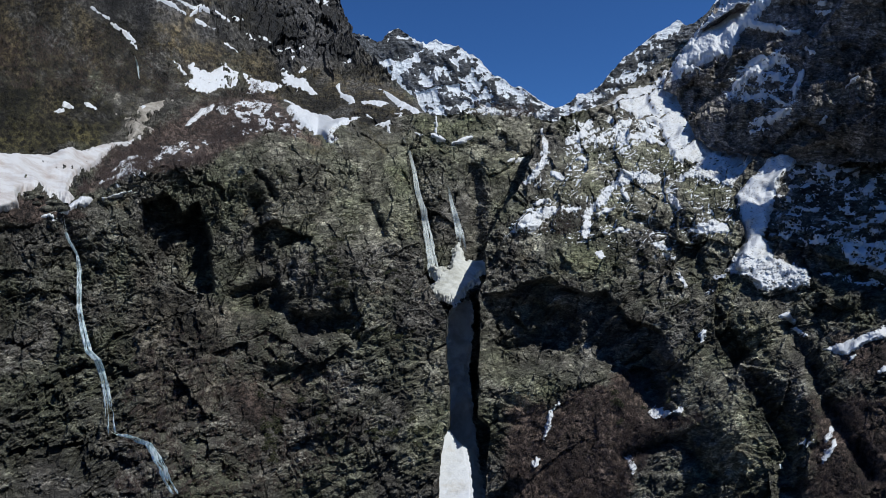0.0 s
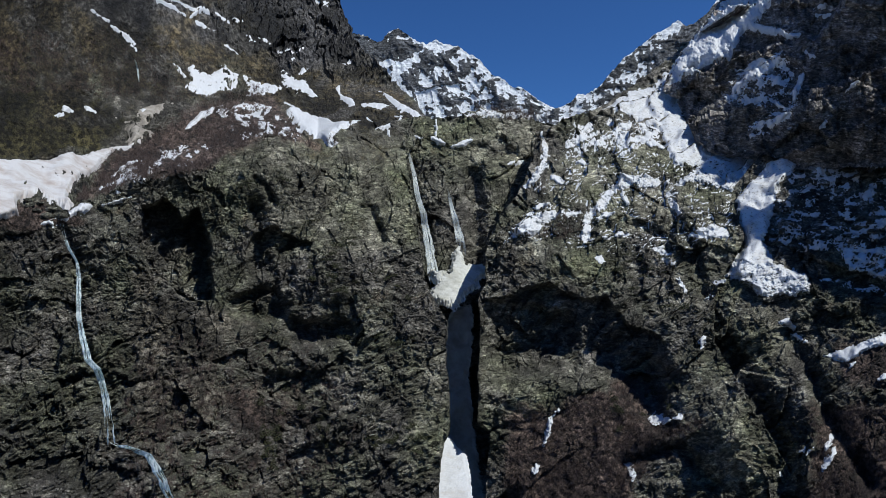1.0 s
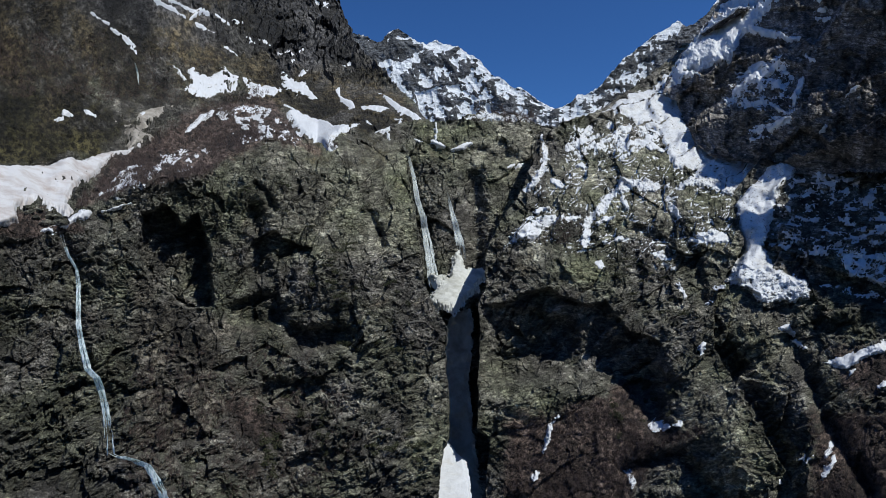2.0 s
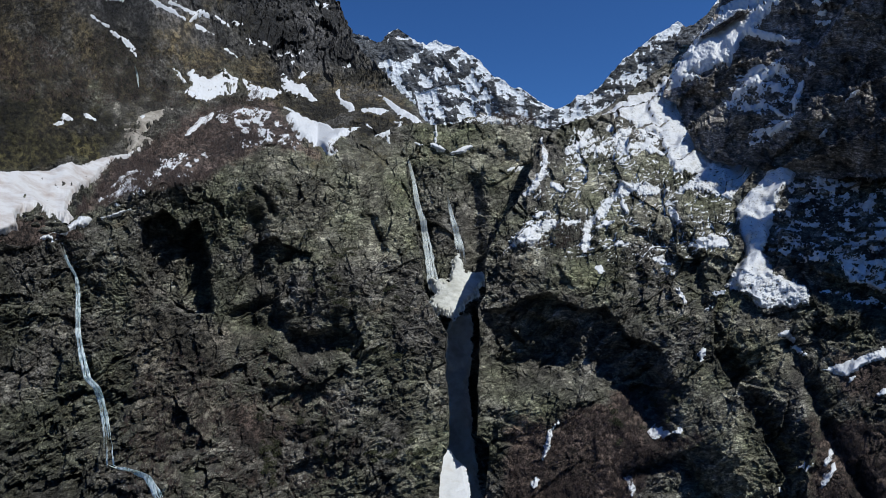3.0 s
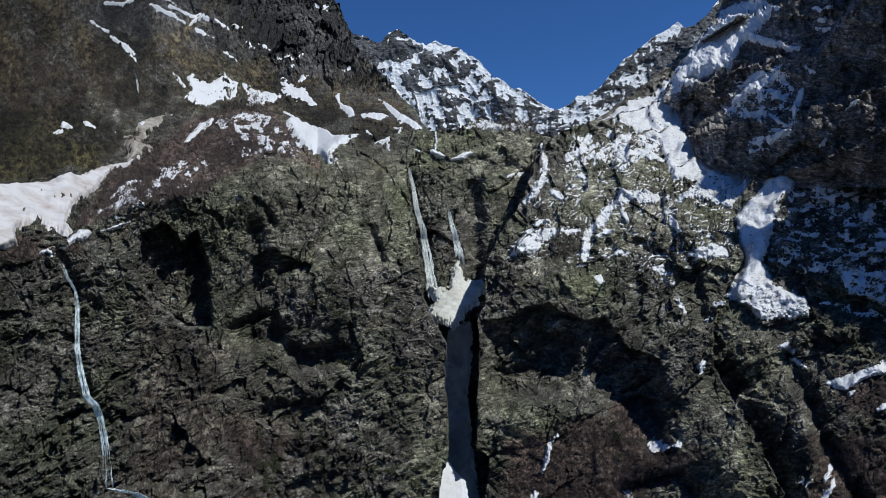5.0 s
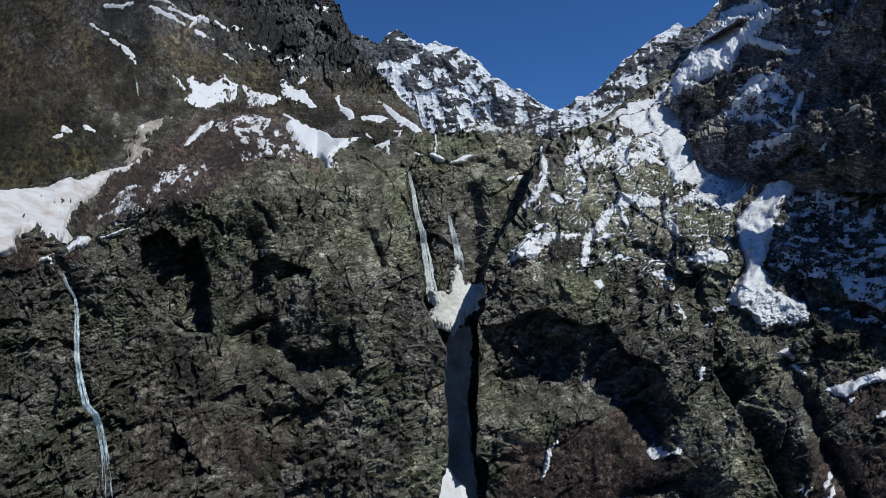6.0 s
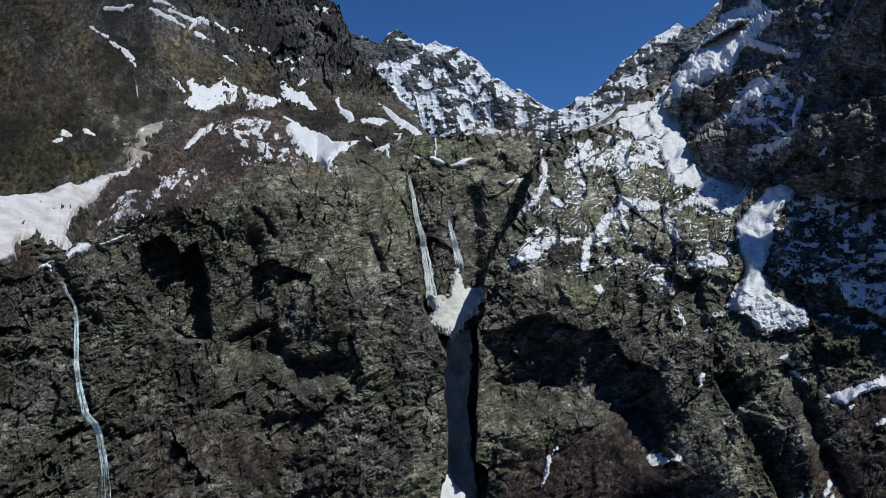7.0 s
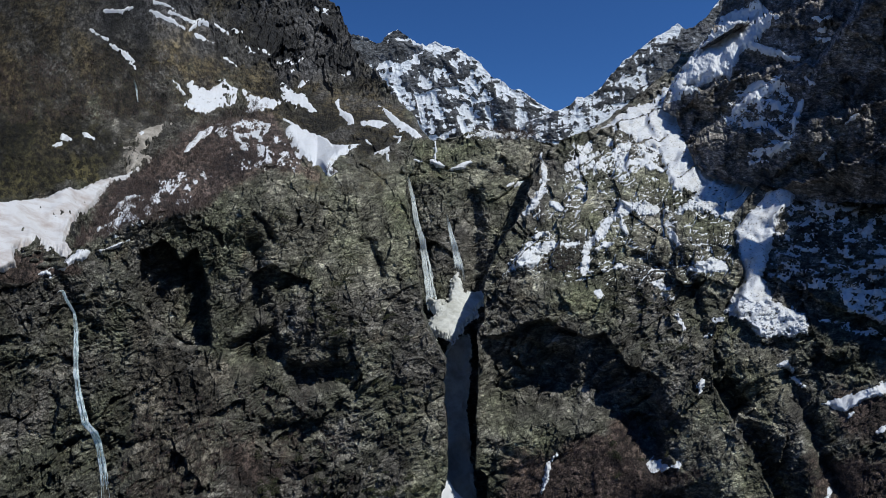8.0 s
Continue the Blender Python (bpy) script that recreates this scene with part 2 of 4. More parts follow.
def high_relief(p, seed):
    """The broken faces of a high mountain, in large forms."""
    q = p + 60 * np.stack([fractal(p, 400, 3, seed + k) for k in range(3)], -1)
    q = q @ np.array(((0.8, 0, 0.6), (0, 1, 0), (-0.6, 0, 0.8))).T
    h = sum(k * blocks(q, size, seed + 5 + k)[0] for k, size in ((70, (420, 300, 520)), (32, (170, 140, 220)), (13, (70, 60, 85)), (6, (30, 28, 34))))
    return 0.3 * h + 110 * fractal(q, 420, 7, seed + 9, True, 0.55) + 30 * fractal(p, 110, 5, seed + 12, True, 0.6)


# ---- materials ----
def material(name):
    m = bpy.data.materials.new(name)
    m.use_nodes = True
    return m, m.node_tree.nodes, m.node_tree.links, m.node_tree.nodes["Principled BSDF"]


def noise_node(nodes, links, where, size, detail=6.0, rough=0.6, stretch=None):
    t = nodes.new("ShaderNodeTexNoise")
    t.inputs["Scale"].default_value, t.inputs["Detail"].default_value, t.inputs["Roughness"].default_value = 1 / size, detail, rough
    if stretch:
        mp = nodes.new("ShaderNodeMapping")
        mp.inputs["Rotation"].default_value, mp.inputs["Scale"].default_value = [radians(v) for v in stretch[0]], stretch[1]
        links.new(where, mp.inputs["Vector"])
        where = mp.outputs["Vector"]
    links.new(where, t.inputs["Vector"])
    return t.outputs["Fac"]


def ramp_node(nodes, links, fac, stops):
    r = nodes.new("ShaderNodeValToRGB")
    while len(r.color_ramp.elements) < len(stops):
        r.color_ramp.elements.new(0.5)
    for e, (at, c) in zip(r.color_ramp.elements, stops):
        e.position, e.color = at, (*c, 1) if len(c) == 3 else (c[0], c[0], c[0], 1)
    links.new(fac, r.inputs["Fac"])
    return r.outputs["Color"]


def mix_node(nodes, links, fac, a, b, kind="MIX"):
    m = nodes.new("ShaderNodeMix")
    m.data_type, m.blend_type = "RGBA", kind
    for socket, v in ((m.inputs[0], fac), (m.inputs[6], a), (m.inputs[7], b)):
        if isinstance(v, (int, float)):
            socket.default_value = v
        elif isinstance(v, tuple):
            socket.default_value = (*v, 1)
        else:
            links.new(v, socket)
    return m.outputs[2]


def bump_node(nodes, links, height, strength, distance, normal=None):
    b = nodes.new("ShaderNodeBump")
    b.inputs["Strength"].default_value, b.inputs["Distance"].default_value = strength, distance
    links.new(height, b.inputs["Height"])
    if normal:
        links.new(normal, b.inputs["Normal"])
    return b.outputs["Normal"]


def maths(nodes, links, op, a, b=0.0):
    m = nodes.new("ShaderNodeMath")
    m.operation = op
    for socket, v in zip(m.inputs, (a, b)):
        if isinstance(v, (int, float)):
            socket.default_value = v
        else:
            links.new(v, socket)
    return m.outputs[0]


def rock_material(name, base, pale, dark, green, rust, snow=None, size=1.0, cover=True, view_dist=330.0):
    """Bedrock: grey with lichen, rust, dark joints and pale veins; scrub and turf where the ground holds them."""
    m, n, l, s = material(name)
    geo = n.new("ShaderNodeNewGeometry")
    pos = geo.outputs["Position"]
    if view_dist:  # the pattern is laid out by bearing and rise from the camera, to look even in its view, and changes little with depth
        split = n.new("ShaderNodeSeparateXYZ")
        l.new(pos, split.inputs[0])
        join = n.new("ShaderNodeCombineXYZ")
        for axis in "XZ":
            l.new(maths(n, l, "MULTIPLY", maths(n, l, "DIVIDE", split.outputs[axis], split.outputs["Y"]), view_dist), join.inputs[axis])
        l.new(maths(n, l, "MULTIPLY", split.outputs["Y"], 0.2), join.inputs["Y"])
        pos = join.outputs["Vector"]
    big = noise_node(n, l, pos, 40 * size, 5, 0.6)
    mid = noise_node(n, l, pos, 9 * size, 6, 0.65)
    grain = noise_node(n, l, pos, 1.2 * size, 9, 0.8)
    bend = n.new("ShaderNodeVectorMath")
    bend.operation = "MULTIPLY_ADD"
    warp = n.new("ShaderNodeTexNoise")
    warp.inputs["Scale"].default_value = 1 / (18 * size)
    l.new(pos, warp.inputs["Vector"])
    l.new(warp.outputs["Color"], bend.inputs[0])
    bend.inputs[1].default_value = (9 * size,) * 3
    l.new(pos, bend.inputs[2])
    bent = bend.outputs["Vector"]
    dipping = noise_node(n, l, bent, 2.4 * size, 6, 0.72, ((0, 40, 8), (0.4, 0.8, 1.8)))
    steep = noise_node(n, l, bent, 2.4 * size, 6, 0.72, ((0, 75, -12), (0.4, 0.8, 1.8)))
    veins = mix_node(n, l, ramp_node(n, l, noise_node(n, l, pos, 24 * size, 4, 0.6), [(0.42, (0,)), (0.58, (1,))]), dipping, steep)
    c = ramp_node(n, l, mid, [(0.28, dark), (0.5, base), (0.74, pale)])
    c = mix_node(n, l, ramp_node(n, l, big, [(0.42, (0,)), (0.62, (0.75,))]), c, green)
    c = mix_node(n, l, ramp_node(n, l, noise_node(n, l, pos, 14 * size, 6, 0.7), [(0.58, (0,)), (0.72, (0.6,))]), c, rust)
    c = mix_node(n, l, 0.8, c, ramp_node(n, l, noise_node(n, l, bent, 26 * size, 6, 0.7), [(0.36, (0.42,)), (0.48, (0.9,)), (0.60, (1.6,))]), "MULTIPLY")  # seeps and dry slabs
    c = mix_node(n, l, 0.85, c, ramp_node(n, l, grain, [(0.32, (0.42,)), (0.5, (0.88,)), (0.68, (1.7,))]), "MULTIPLY")
    c = mix_node(n, l, 0.9, c, ramp_node(n, l, veins, [(0.36, (0.32,)), (0.47, (0.8,)), (0.56, (1.15,)), (0.68, (2.2,))]), "MULTIPLY")
    joints = 1.0
    for wide, thin in ((3.4, 0.05), (1.5, 0.07)):
        cells = {}
        for feature in ("F1", "DISTANCE_TO_EDGE"):
            v = n.new("ShaderNodeTexVoronoi")
            v.feature = feature
            v.inputs["Scale"].default_value = 1 / (wide * size)
            mp = n.new("ShaderNodeMapping")
            mp.inputs["Rotation"].default_value, mp.inputs["Scale"].default_value = (0, radians(42), radians(6)), (0.7, 0.9, 1.4)
            l.new(bent, mp.inputs["Vector"])
            l.new(mp.outputs["Vector"], v.inputs["Vector"])
            cells[feature] = v.outputs["Color" if feature == "F1" else "Distance"]
        c = mix_node(n, l, 0.8, c, ramp_node(n, l, cells["F1"], [(0.0, (0.45,)), (0.5, (0.95,)), (1.0, (1.7,))]), "MULTIPLY")
        joints = maths(n, l, "MULTIPLY", ramp_node(n, l, cells["DISTANCE_TO_EDGE"], [(0.0, (0.3,)), (thin, (1.0,))]), joints)
    c = mix_node(n, l, 0.8, c, joints, "MULTIPLY")
    h = maths(n, l, "ADD", maths(n, l, "MULTIPLY", grain, 0.7), maths(n, l, "MULTIPLY", veins, 1.5))
    h = maths(n, l, "ADD", h, maths(n, l, "MULTIPLY", joints, 0.5))
    if cover:
        wider = n.new("ShaderNodeVectorMath")
        wider.operation, wider.inputs["Scale"].default_value = "SCALE", 1.7  # the turf lies farther off than the rock
        l.new(pos, wider.inputs[0])
        pos = wider.outputs["Vector"]
        for attr, a, b in (("meadow", (0.030, 0.028, 0.012), (0.056, 0.048, 0.022)), ("turf", (0.013, 0.013, 0.008), (0.066, 0.052, 0.030)), ("scrub", (0.058, 0.042, 0.038), (0.105, 0.078, 0.064)), ("soil", (0.07, 0.063, 0.05), (0.135, 0.122, 0.10)), ("crag", (0.019, 0.019, 0.020), (0.050, 0.048, 0.048))):
            at = n.new("ShaderNodeAttribute")
            at.attribute_name = attr
            tone = ramp_node(n, l, maths(n, l, "ADD", maths(n, l, "MULTIPLY", big, 0.5), maths(n, l, "MULTIPLY", grain, 0.5)), [(0.4, a), (0.6, b)])
            tone = mix_node(n, l, 1.0, tone, ramp_node(n, l, noise_node(n, l, pos, 5.5, 7, 0.82), [(0.40, (0.08,)), (0.49, (0.6,)), (0.59, (2.5,))]), "MULTIPLY")
            tone = mix_node(n, l, 1.0, tone, ramp_node(n, l, noise_node(n, l, pos, 70, 8, 0.68), [(0.38, (0.4,)), (0.5, (0.95,)), (0.62, (1.75,))]), "MULTIPLY")
            if attr == "turf":  # stony outcrops stand through the grass
                bare = ramp_node(n, l, noise_node(n, l, pos, 46, 7, 0.66), [(0.50, (0,)), (0.58, (0.8,))])
                stone = mix_node(n, l, 1.0, (0.08, 0.076, 0.070), ramp_node(n, l, noise_node(n, l, pos, 3.2, 7, 0.8), [(0.40, (0.15,)), (0.5, (0.8,)), (0.60, (3.0,))]), "MULTIPLY")
                tone = mix_node(n, l, bare, tone, stone)
            c = mix_node(n, l, at.outputs["Fac"], c, tone)
            if attr in ("turf", "meadow"):
                h = maths(n, l, "ADD", h, maths(n, l, "MULTIPLY", maths(n, l, "MULTIPLY", noise_node(n, l, pos, 6, 6, 0.68), 5.0), at.outputs["Fac"]))
        # domes: paler rock, its colour lightened further to look sunlit
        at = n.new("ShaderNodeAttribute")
        at.attribute_name = "lit_dome"
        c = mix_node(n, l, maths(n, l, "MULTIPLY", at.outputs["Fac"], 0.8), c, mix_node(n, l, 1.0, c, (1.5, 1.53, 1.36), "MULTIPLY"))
    if snow == "snow":  # where the snow lies is known for each point of the mesh
        at = n.new("ShaderNodeAttribute")
        at.attribute_name = snow
        lie = maths(n, l, "ADD", at.outputs["Fac"], maths(n, l, "MULTIPLY", maths(n, l, "SUBTRACT", noise_node(n, l, pos, 30, 8, 0.7), 0.5), 0.9))
        c = mix_node(n, l, ramp_node(n, l, lie, [(0.44, (0,)), (0.56, (1,))]), c, (0.80, 0.83, 0.87))
    elif snow:
        sep = n.new("ShaderNodeSeparateXYZ")
        l.new(geo.outputs["Normal"], sep.inputs[0])
        lie = maths(n, l, "ADD", maths(n, l, "MULTIPLY", sep.outputs[2], snow[0]), maths(n, l, "MULTIPLY", noise_node(n, l, pos, 40 * size, 8, 0.62), snow[1]))
        lie = maths(n, l, "ADD", lie, maths(n, l, "MULTIPLY", mid, 0.25))
        white = ramp_node(n, l, lie, [(snow[2], (0,)), (snow[2] + 0.05, (1,))])
        c = mix_node(n, l, white, c, (0.78, 0.81, 0.86))
    l.new(c, s.inputs["Base Color"])
    s.inputs["Roughness"].default_value = 0.85
    s.inputs["Specular IOR Level"].default_value = 0.3
    l.new(bump_node(n, l, h, 1.0, 0.9 * size), s.inputs["Normal"])
    return m


def snow_material(name, clean, dirty, dirt, stones=0.0):
    m, n, l, s = material(name)
    pos = n.new("ShaderNodeNewGeometry").outputs["Position"]
    a, b = noise_node(n, l, pos, 9, 7, 0.65), noise_node(n, l, pos, 1.5, 6, 0.7)
    c = mix_node(n, l, ramp_node(n, l, a, [(dirt, (0,)), (dirt + 0.22, (0.8,))]), clean, dirty)
    c = mix_node(n, l, ramp_node(n, l, b, [(0.64, (0,)), (0.74, (0.5,))]), c, dirty)
    if stones:
        for size, at in ((2.4, 0.70), (1.0, 0.68)):
            c = mix_node(n, l, ramp_node(n, l, noise_node(n, l, pos, size, 4, 0.6), [(at - 0.05 - stones, (0,)), (at - stones, (0.9,))]), c, (0.10, 0.095, 0.085))
    l.new(c, s.inputs["Base Color"])
    s.inputs["Roughness"].default_value = 0.6
    s.inputs["Subsurface Weight"].default_value = 0.0
    l.new(bump_node(n, l, maths(n, l, "ADD", a, b), 0.6, 0.5), s.inputs["Normal"])
    return m


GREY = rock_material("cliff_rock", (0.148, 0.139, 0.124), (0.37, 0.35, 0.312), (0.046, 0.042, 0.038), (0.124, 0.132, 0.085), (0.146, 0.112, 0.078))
DARK = rock_material("wall_rock", (0.25, 0.225, 0.212), (0.36, 0.335, 0.32), (0.13, 0.116, 0.11), (0.22, 0.205, 0.18), (0.25, 0.205, 0.17), snow=(1.1, 0.9, 1.2), view_dist=450.0)
HIGH = rock_material("mountain_rock", (0.10, 0.106, 0.118), (0.18, 0.188, 0.20), (0.045, 0.047, 0.053), (0.10, 0.105, 0.11), (0.11, 0.10, 0.10), snow="snow", size=9.0, cover=False, view_dist=4000.0)
SNOW = snow_material("old_snow", (0.63, 0.65, 0.69), (0.52, 0.49, 0.45), 0.54)
ICE = snow_material("dirty_ice", (0.57, 0.58, 0.56), (0.33, 0.33, 0.29), 0.44)
DUSTY_SHADED = snow_material("dusty_shaded_snow", (0.57, 0.57, 0.59), (0.36, 0.30, 0.27), 0.46)
STONY = snow_material("stony_snow", (0.63, 0.65, 0.69), (0.40, 0.38, 0.35), 0.50, 0.035)
DEBRIS = snow_material("debris_snow", (0.40, 0.37, 0.33), (0.15, 0.13, 0.105), 0.38, 0.03)
# dirty ice, its colour darkened further to stand in for the gorge's shade
SHADED_ICE = snow_material("shaded_dirty_ice", (0.36, 0.35, 0.33), (0.20, 0.185, 0.16), 0.42)


# ---- building sheets ----
def grid_mesh(name, P, keep=None, fields=None):
    """A mesh of quads over the grid of points P (rows, columns, 3), facing the drone. keep: which points, or which quads."""
    ny, nx = P.shape[:2]
    idx = np.arange(ny * nx).reshape(ny, nx)
    q = np.stack([idx[:-1, :-1], idx[:-1, 1:], idx[1:, 1:], idx[1:, :-1]], -1).reshape(-1, 4)
    pts = P.reshape(-1, 3)
    used = None
    if keep is not None:
        k = keep.ravel()
        q = q[k] if keep.shape == (ny - 1, nx - 1) else q[k[q].all(1)]
        used = np.unique(q)
        remap = np.zeros(ny * nx, int)
        remap[used] = np.arange(len(used))
        q, pts = remap[q], pts[used]
    me = bpy.data.meshes.new(name)
    me.vertices.add(len(pts))
    me.vertices.foreach_set("co", pts.astype(np.float32).ravel())
    me.loops.add(q.size)
    me.loops.foreach_set("vertex_index", q.astype(np.int32).ravel())
    me.polygons.add(len(q))
    me.polygons.foreach_set("loop_start", np.arange(0, q.size, 4, dtype=np.int32))
    me.update(calc_edges=True)
    for key, v in (fields or {}).items():
        at = me.attributes.new(key, "FLOAT", "POINT")
        v = v.ravel() if used is None else v.ravel()[used]
        at.data.foreach_set("value", v.astype(np.float32))
    return me


def unit(v):
    v = np.array(v, float)
    return v / np.linalg.norm(v)


class Face:
    """One great face of rock: how far it lies, what is carved into it, how it breaks, what grows on it."""

    def __init__(self, far, carve, out, coarse, seed, lie, covers=(), slope=0.0, lean=0.8):
        self.far, self.carve, self.out, self.coarse, self.seed, self.lie, self.covers, self.slope, self.lean = far, carve, unit(out), coarse, seed, lie, covers, slope, lean

    def body(self, b, r, back=0.0):
        return spot(b, r, self.far(b, r) + back - self.carve(b, r))

    def away(self, p):
        if not self.slope:
            return 0 * p[..., 0]
        b, r = 1000 * p[..., 0] / p[..., 1], 1000 * (p[..., 2] - 10) / p[..., 1]
        return ease(r - crest_at(LEFT_RIM, b), 4, 50)

    def way(self, p):
        """The direction in which the relief stands out: level towards the camera's mid position on the cliffs, so that
        it isn't sheared in view, more upwards on the mountainside.
        """
        a = (self.away(p) * (1 - 0.8 * ease(p[..., 1], 650, 900)))[..., None]
        ray = (EYE - p) * (1, 1, 0)
        ray = ray / np.linalg.norm(ray, axis=-1, keepdims=True) + (0, 0, 0.08)
        w = (ray if self.lean else self.out) * (1 - a) + unit((0.45, -0.5, 0.7)) * a
        return w / np.linalg.norm(w, axis=-1, keepdims=True)

    def recline(self, p):
        """How far the mean face goes back for each metre that it rises."""
        b, r = 1000 * p[:, 0] / p[:, 1], 1000 * (p[:, 2] - 10) / p[:, 1]
        low, high = self.far(b, r - 6), self.far(b, r + 6)
        return np.clip((high - low) / np.maximum(((r + 6) * high - (r - 6) * low) / 1000, 1), 0, 2.2)

    def rough(self, p):
        q = p.reshape(-1, 3)
        away, h = self.away(q), np.zeros(len(q))
        on = away < 1
        if on.any():
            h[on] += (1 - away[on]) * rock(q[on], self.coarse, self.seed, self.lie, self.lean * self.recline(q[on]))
        on = away > 0
        if on.any():
            h[on] += away[on] ** 2 * slope_relief(q[on], ease(q[on, 1], 620, 900), self.seed)
        return h.reshape(p.shape[:-1])

    def soft(self, b, r):
        """What damps the relief: turf and scrub lie smoother than rock."""
        return {key: np.clip(sum(ease(inside(b, r, o) + w * fractal(np.stack([b, r, 0 * b], -1).reshape(-1, 3), 26, 5, 5 + k).reshape(b.shape), -w * 0.5, w * 0.5) for k, (kind, o, w) in enumerate(self.covers) if kind == key), 0, 1) + 0 * b
                for key in ("turf", "scrub", "soil", "crag", "lit_dome", "meadow")}

    def calm(self, fields):
        """Turf, scrub and smooth domes have less relief than broken rock."""
        return 1 - np.clip(0.54 * (fields["turf"] + fields["meadow"]) + 0.54 * fields["scrub"] + 0.18 * fields["soil"] + 0.3 * fields["lit_dome"], 0, 0.72)

    def surface(self, b, r, back=0.0):
        p = self.body(b, r, back)
        fields = self.soft(b, r)
        return p + (self.rough(p) * self.calm(fields))[..., None] * self.way(p), fields


FLOOR = -486  # lower rock is never overlooked, and is built coarser


def rows_sheet(face, r0, r1, step, left, right, curl_left=0, curl_right=0):
    """A sheet between two side edges that follow the rise; a curl turns the edge back into a side wall."""
    r = np.concatenate([np.arange(r0, FLOOR, 8 * step), np.arange(max(r0, FLOOR), r1, step)])
    lo, hi = left(r), right(r)
    n = int((hi - lo).max() / step) + 1
    u = np.linspace(0, 1, n)
    b = lo[:, None] + (hi - lo)[:, None] * u[None]
    back = np.zeros_like(b)
    for count, end in ((curl_left, 0), (curl_right, -1)):
        if count:
            k = np.arange(1, count + 1)
            turn = (k[None] * 1.5) ** 1.35 + 0 * r[:, None]
            nb = b[:, [end]] + (0.12 if end else -0.12) * k[None]
            b = np.hstack([b, nb]) if end else np.hstack([nb[:, ::-1], b])
            back = np.hstack([back, turn]) if end else np.hstack([turn[:, ::-1], back])
    return face.surface(b, r[:, None] + 0 * b, back)


def cols_sheet(face, b0, b1, step, bottom, top, curl=14):
    """A sheet under a skyline; the curl carries it over the crest and down behind."""
    b = np.arange(b0, b1, step)
    lo, hi = bottom(b), top(b)
    n = int((hi - lo).max() / step) + 1
    v = np.linspace(0, 1, n)
    r = lo[None] + (hi - lo)[None] * v[:, None]
    back = np.zeros_like(r)
    if curl:
        k = np.arange(1, curl + 1)[:, None]
        r = np.vstack([r, r[[-1]] - 0.4 * k * step])
        back = np.vstack([back, (k * 2.0) ** 1.3 * face.far(b, hi)[None] / 250])
    return face.surface(b[None] + 0 * r, r, back)


def edge(line, wobble=0.0, seed=0):
    def at(x):
        z = np.zeros(len(x))
        return line_at(line, x) + wobble * fractal(np.stack([x, z, z], -1), 14, 4, seed)
    return at


def crest(line, wobble=0.0, seed=0, size=16):
    def at(x):
        z = np.zeros(len(x))
        return crest_at(line, x) + wobble * fractal(np.stack([x, z, z], -1), size, 5, seed, True, 0.6)
    return at


def lay(name, made, mat, label, category, kind="structure", keep=None):
    P, fields = made
    me = grid_mesh(name, P, keep, fields)
    me.materials.append(mat)
    me.polygons.foreach_set("use_smooth", np.zeros(len(me.polygons), bool))
    return tagged(new(name, me), label, category, kind=kind)


TILT_L = ((0.85, 0.15, 0.5), (-0.1, 1, 0), (-0.5, 0.05, 0.86))
TILT_R = ((0.8, -0.1, 0.6), (0.1, 1, 0), (-0.6, 0, 0.8))
PLAIN = ((1, 0, 0), (0, 1, 0), (0, 0, 1))

LEFT_COVERS = [
    ("meadow", [(-912, 223), (-634, 244), (-550, 223), (-504, 191), (-578, 135), (-912, 89)], 22),
    ("turf", [(-912, 492), (-282, 492), (-208, 270), (-78, 191), (-171, 186), (-282, 223), (-449, 223), (-513, 186), (-550, 223), (-912, 223)], 130),
    ("scrub", [(-606, 38), (-495, 84), (-402, 101), (-337, 140), (-282, 160), (-208, 142), (-245, 191), (-282, 233), (-374, 233), (-458, 186), (-560, 121)], 14),
    ("turf", [(-291, 288), (-133, 307), (-13, 194), (-78, 183), (-133, 190), (-180, 181), (-282, 223)], 34),
    ("crag", [(-356, 520), (-133, 520), (-133, 325), (-171, 288), (-245, 279), (-319, 325)], 40),
    ("crag", [(-588, 520), (-356, 520), (-374, 353), (-486, 362), (-560, 390)], 90)]
LEFT_COVERS += [
    ("scrub", [(-356, -277), (-245, -277), (-226, -351), (-337, -379)], 60),
    ("scrub", [(-819, 36), (-689, 40), (-625, 31), (-588, 10), (-662, -5), (-819, -8)], 8),
    ("lit_dome", [(-356, 140), (-282, 166), (-171, 170), (-78, 177), (-57, 103), (-39, -18), (-133, -41), (-245, -4), (-337, 52), (-388, 94)], 20),
    ("lit_dome", [(-78, -184), (1, -184), (6, -314), (-18, -425), (-87, -407), (-59, -296)], 20),
    ("soil", [(-495, -73), (-421, -129), (-337, -147), (-374, -296), (-486, -425), (-513, -184)], 40)]
LEFT = Face(left_far, left_carve, (0.10, -1, 0.15), 1.0, 10, TILT_L, LEFT_COVERS, 1.0)
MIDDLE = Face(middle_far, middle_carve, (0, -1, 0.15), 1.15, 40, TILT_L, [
    ("lit_dome", [(-45, 194), (145, 203), (158, 98), (70, 98), (6, 121), (-36, 131)], 16)])
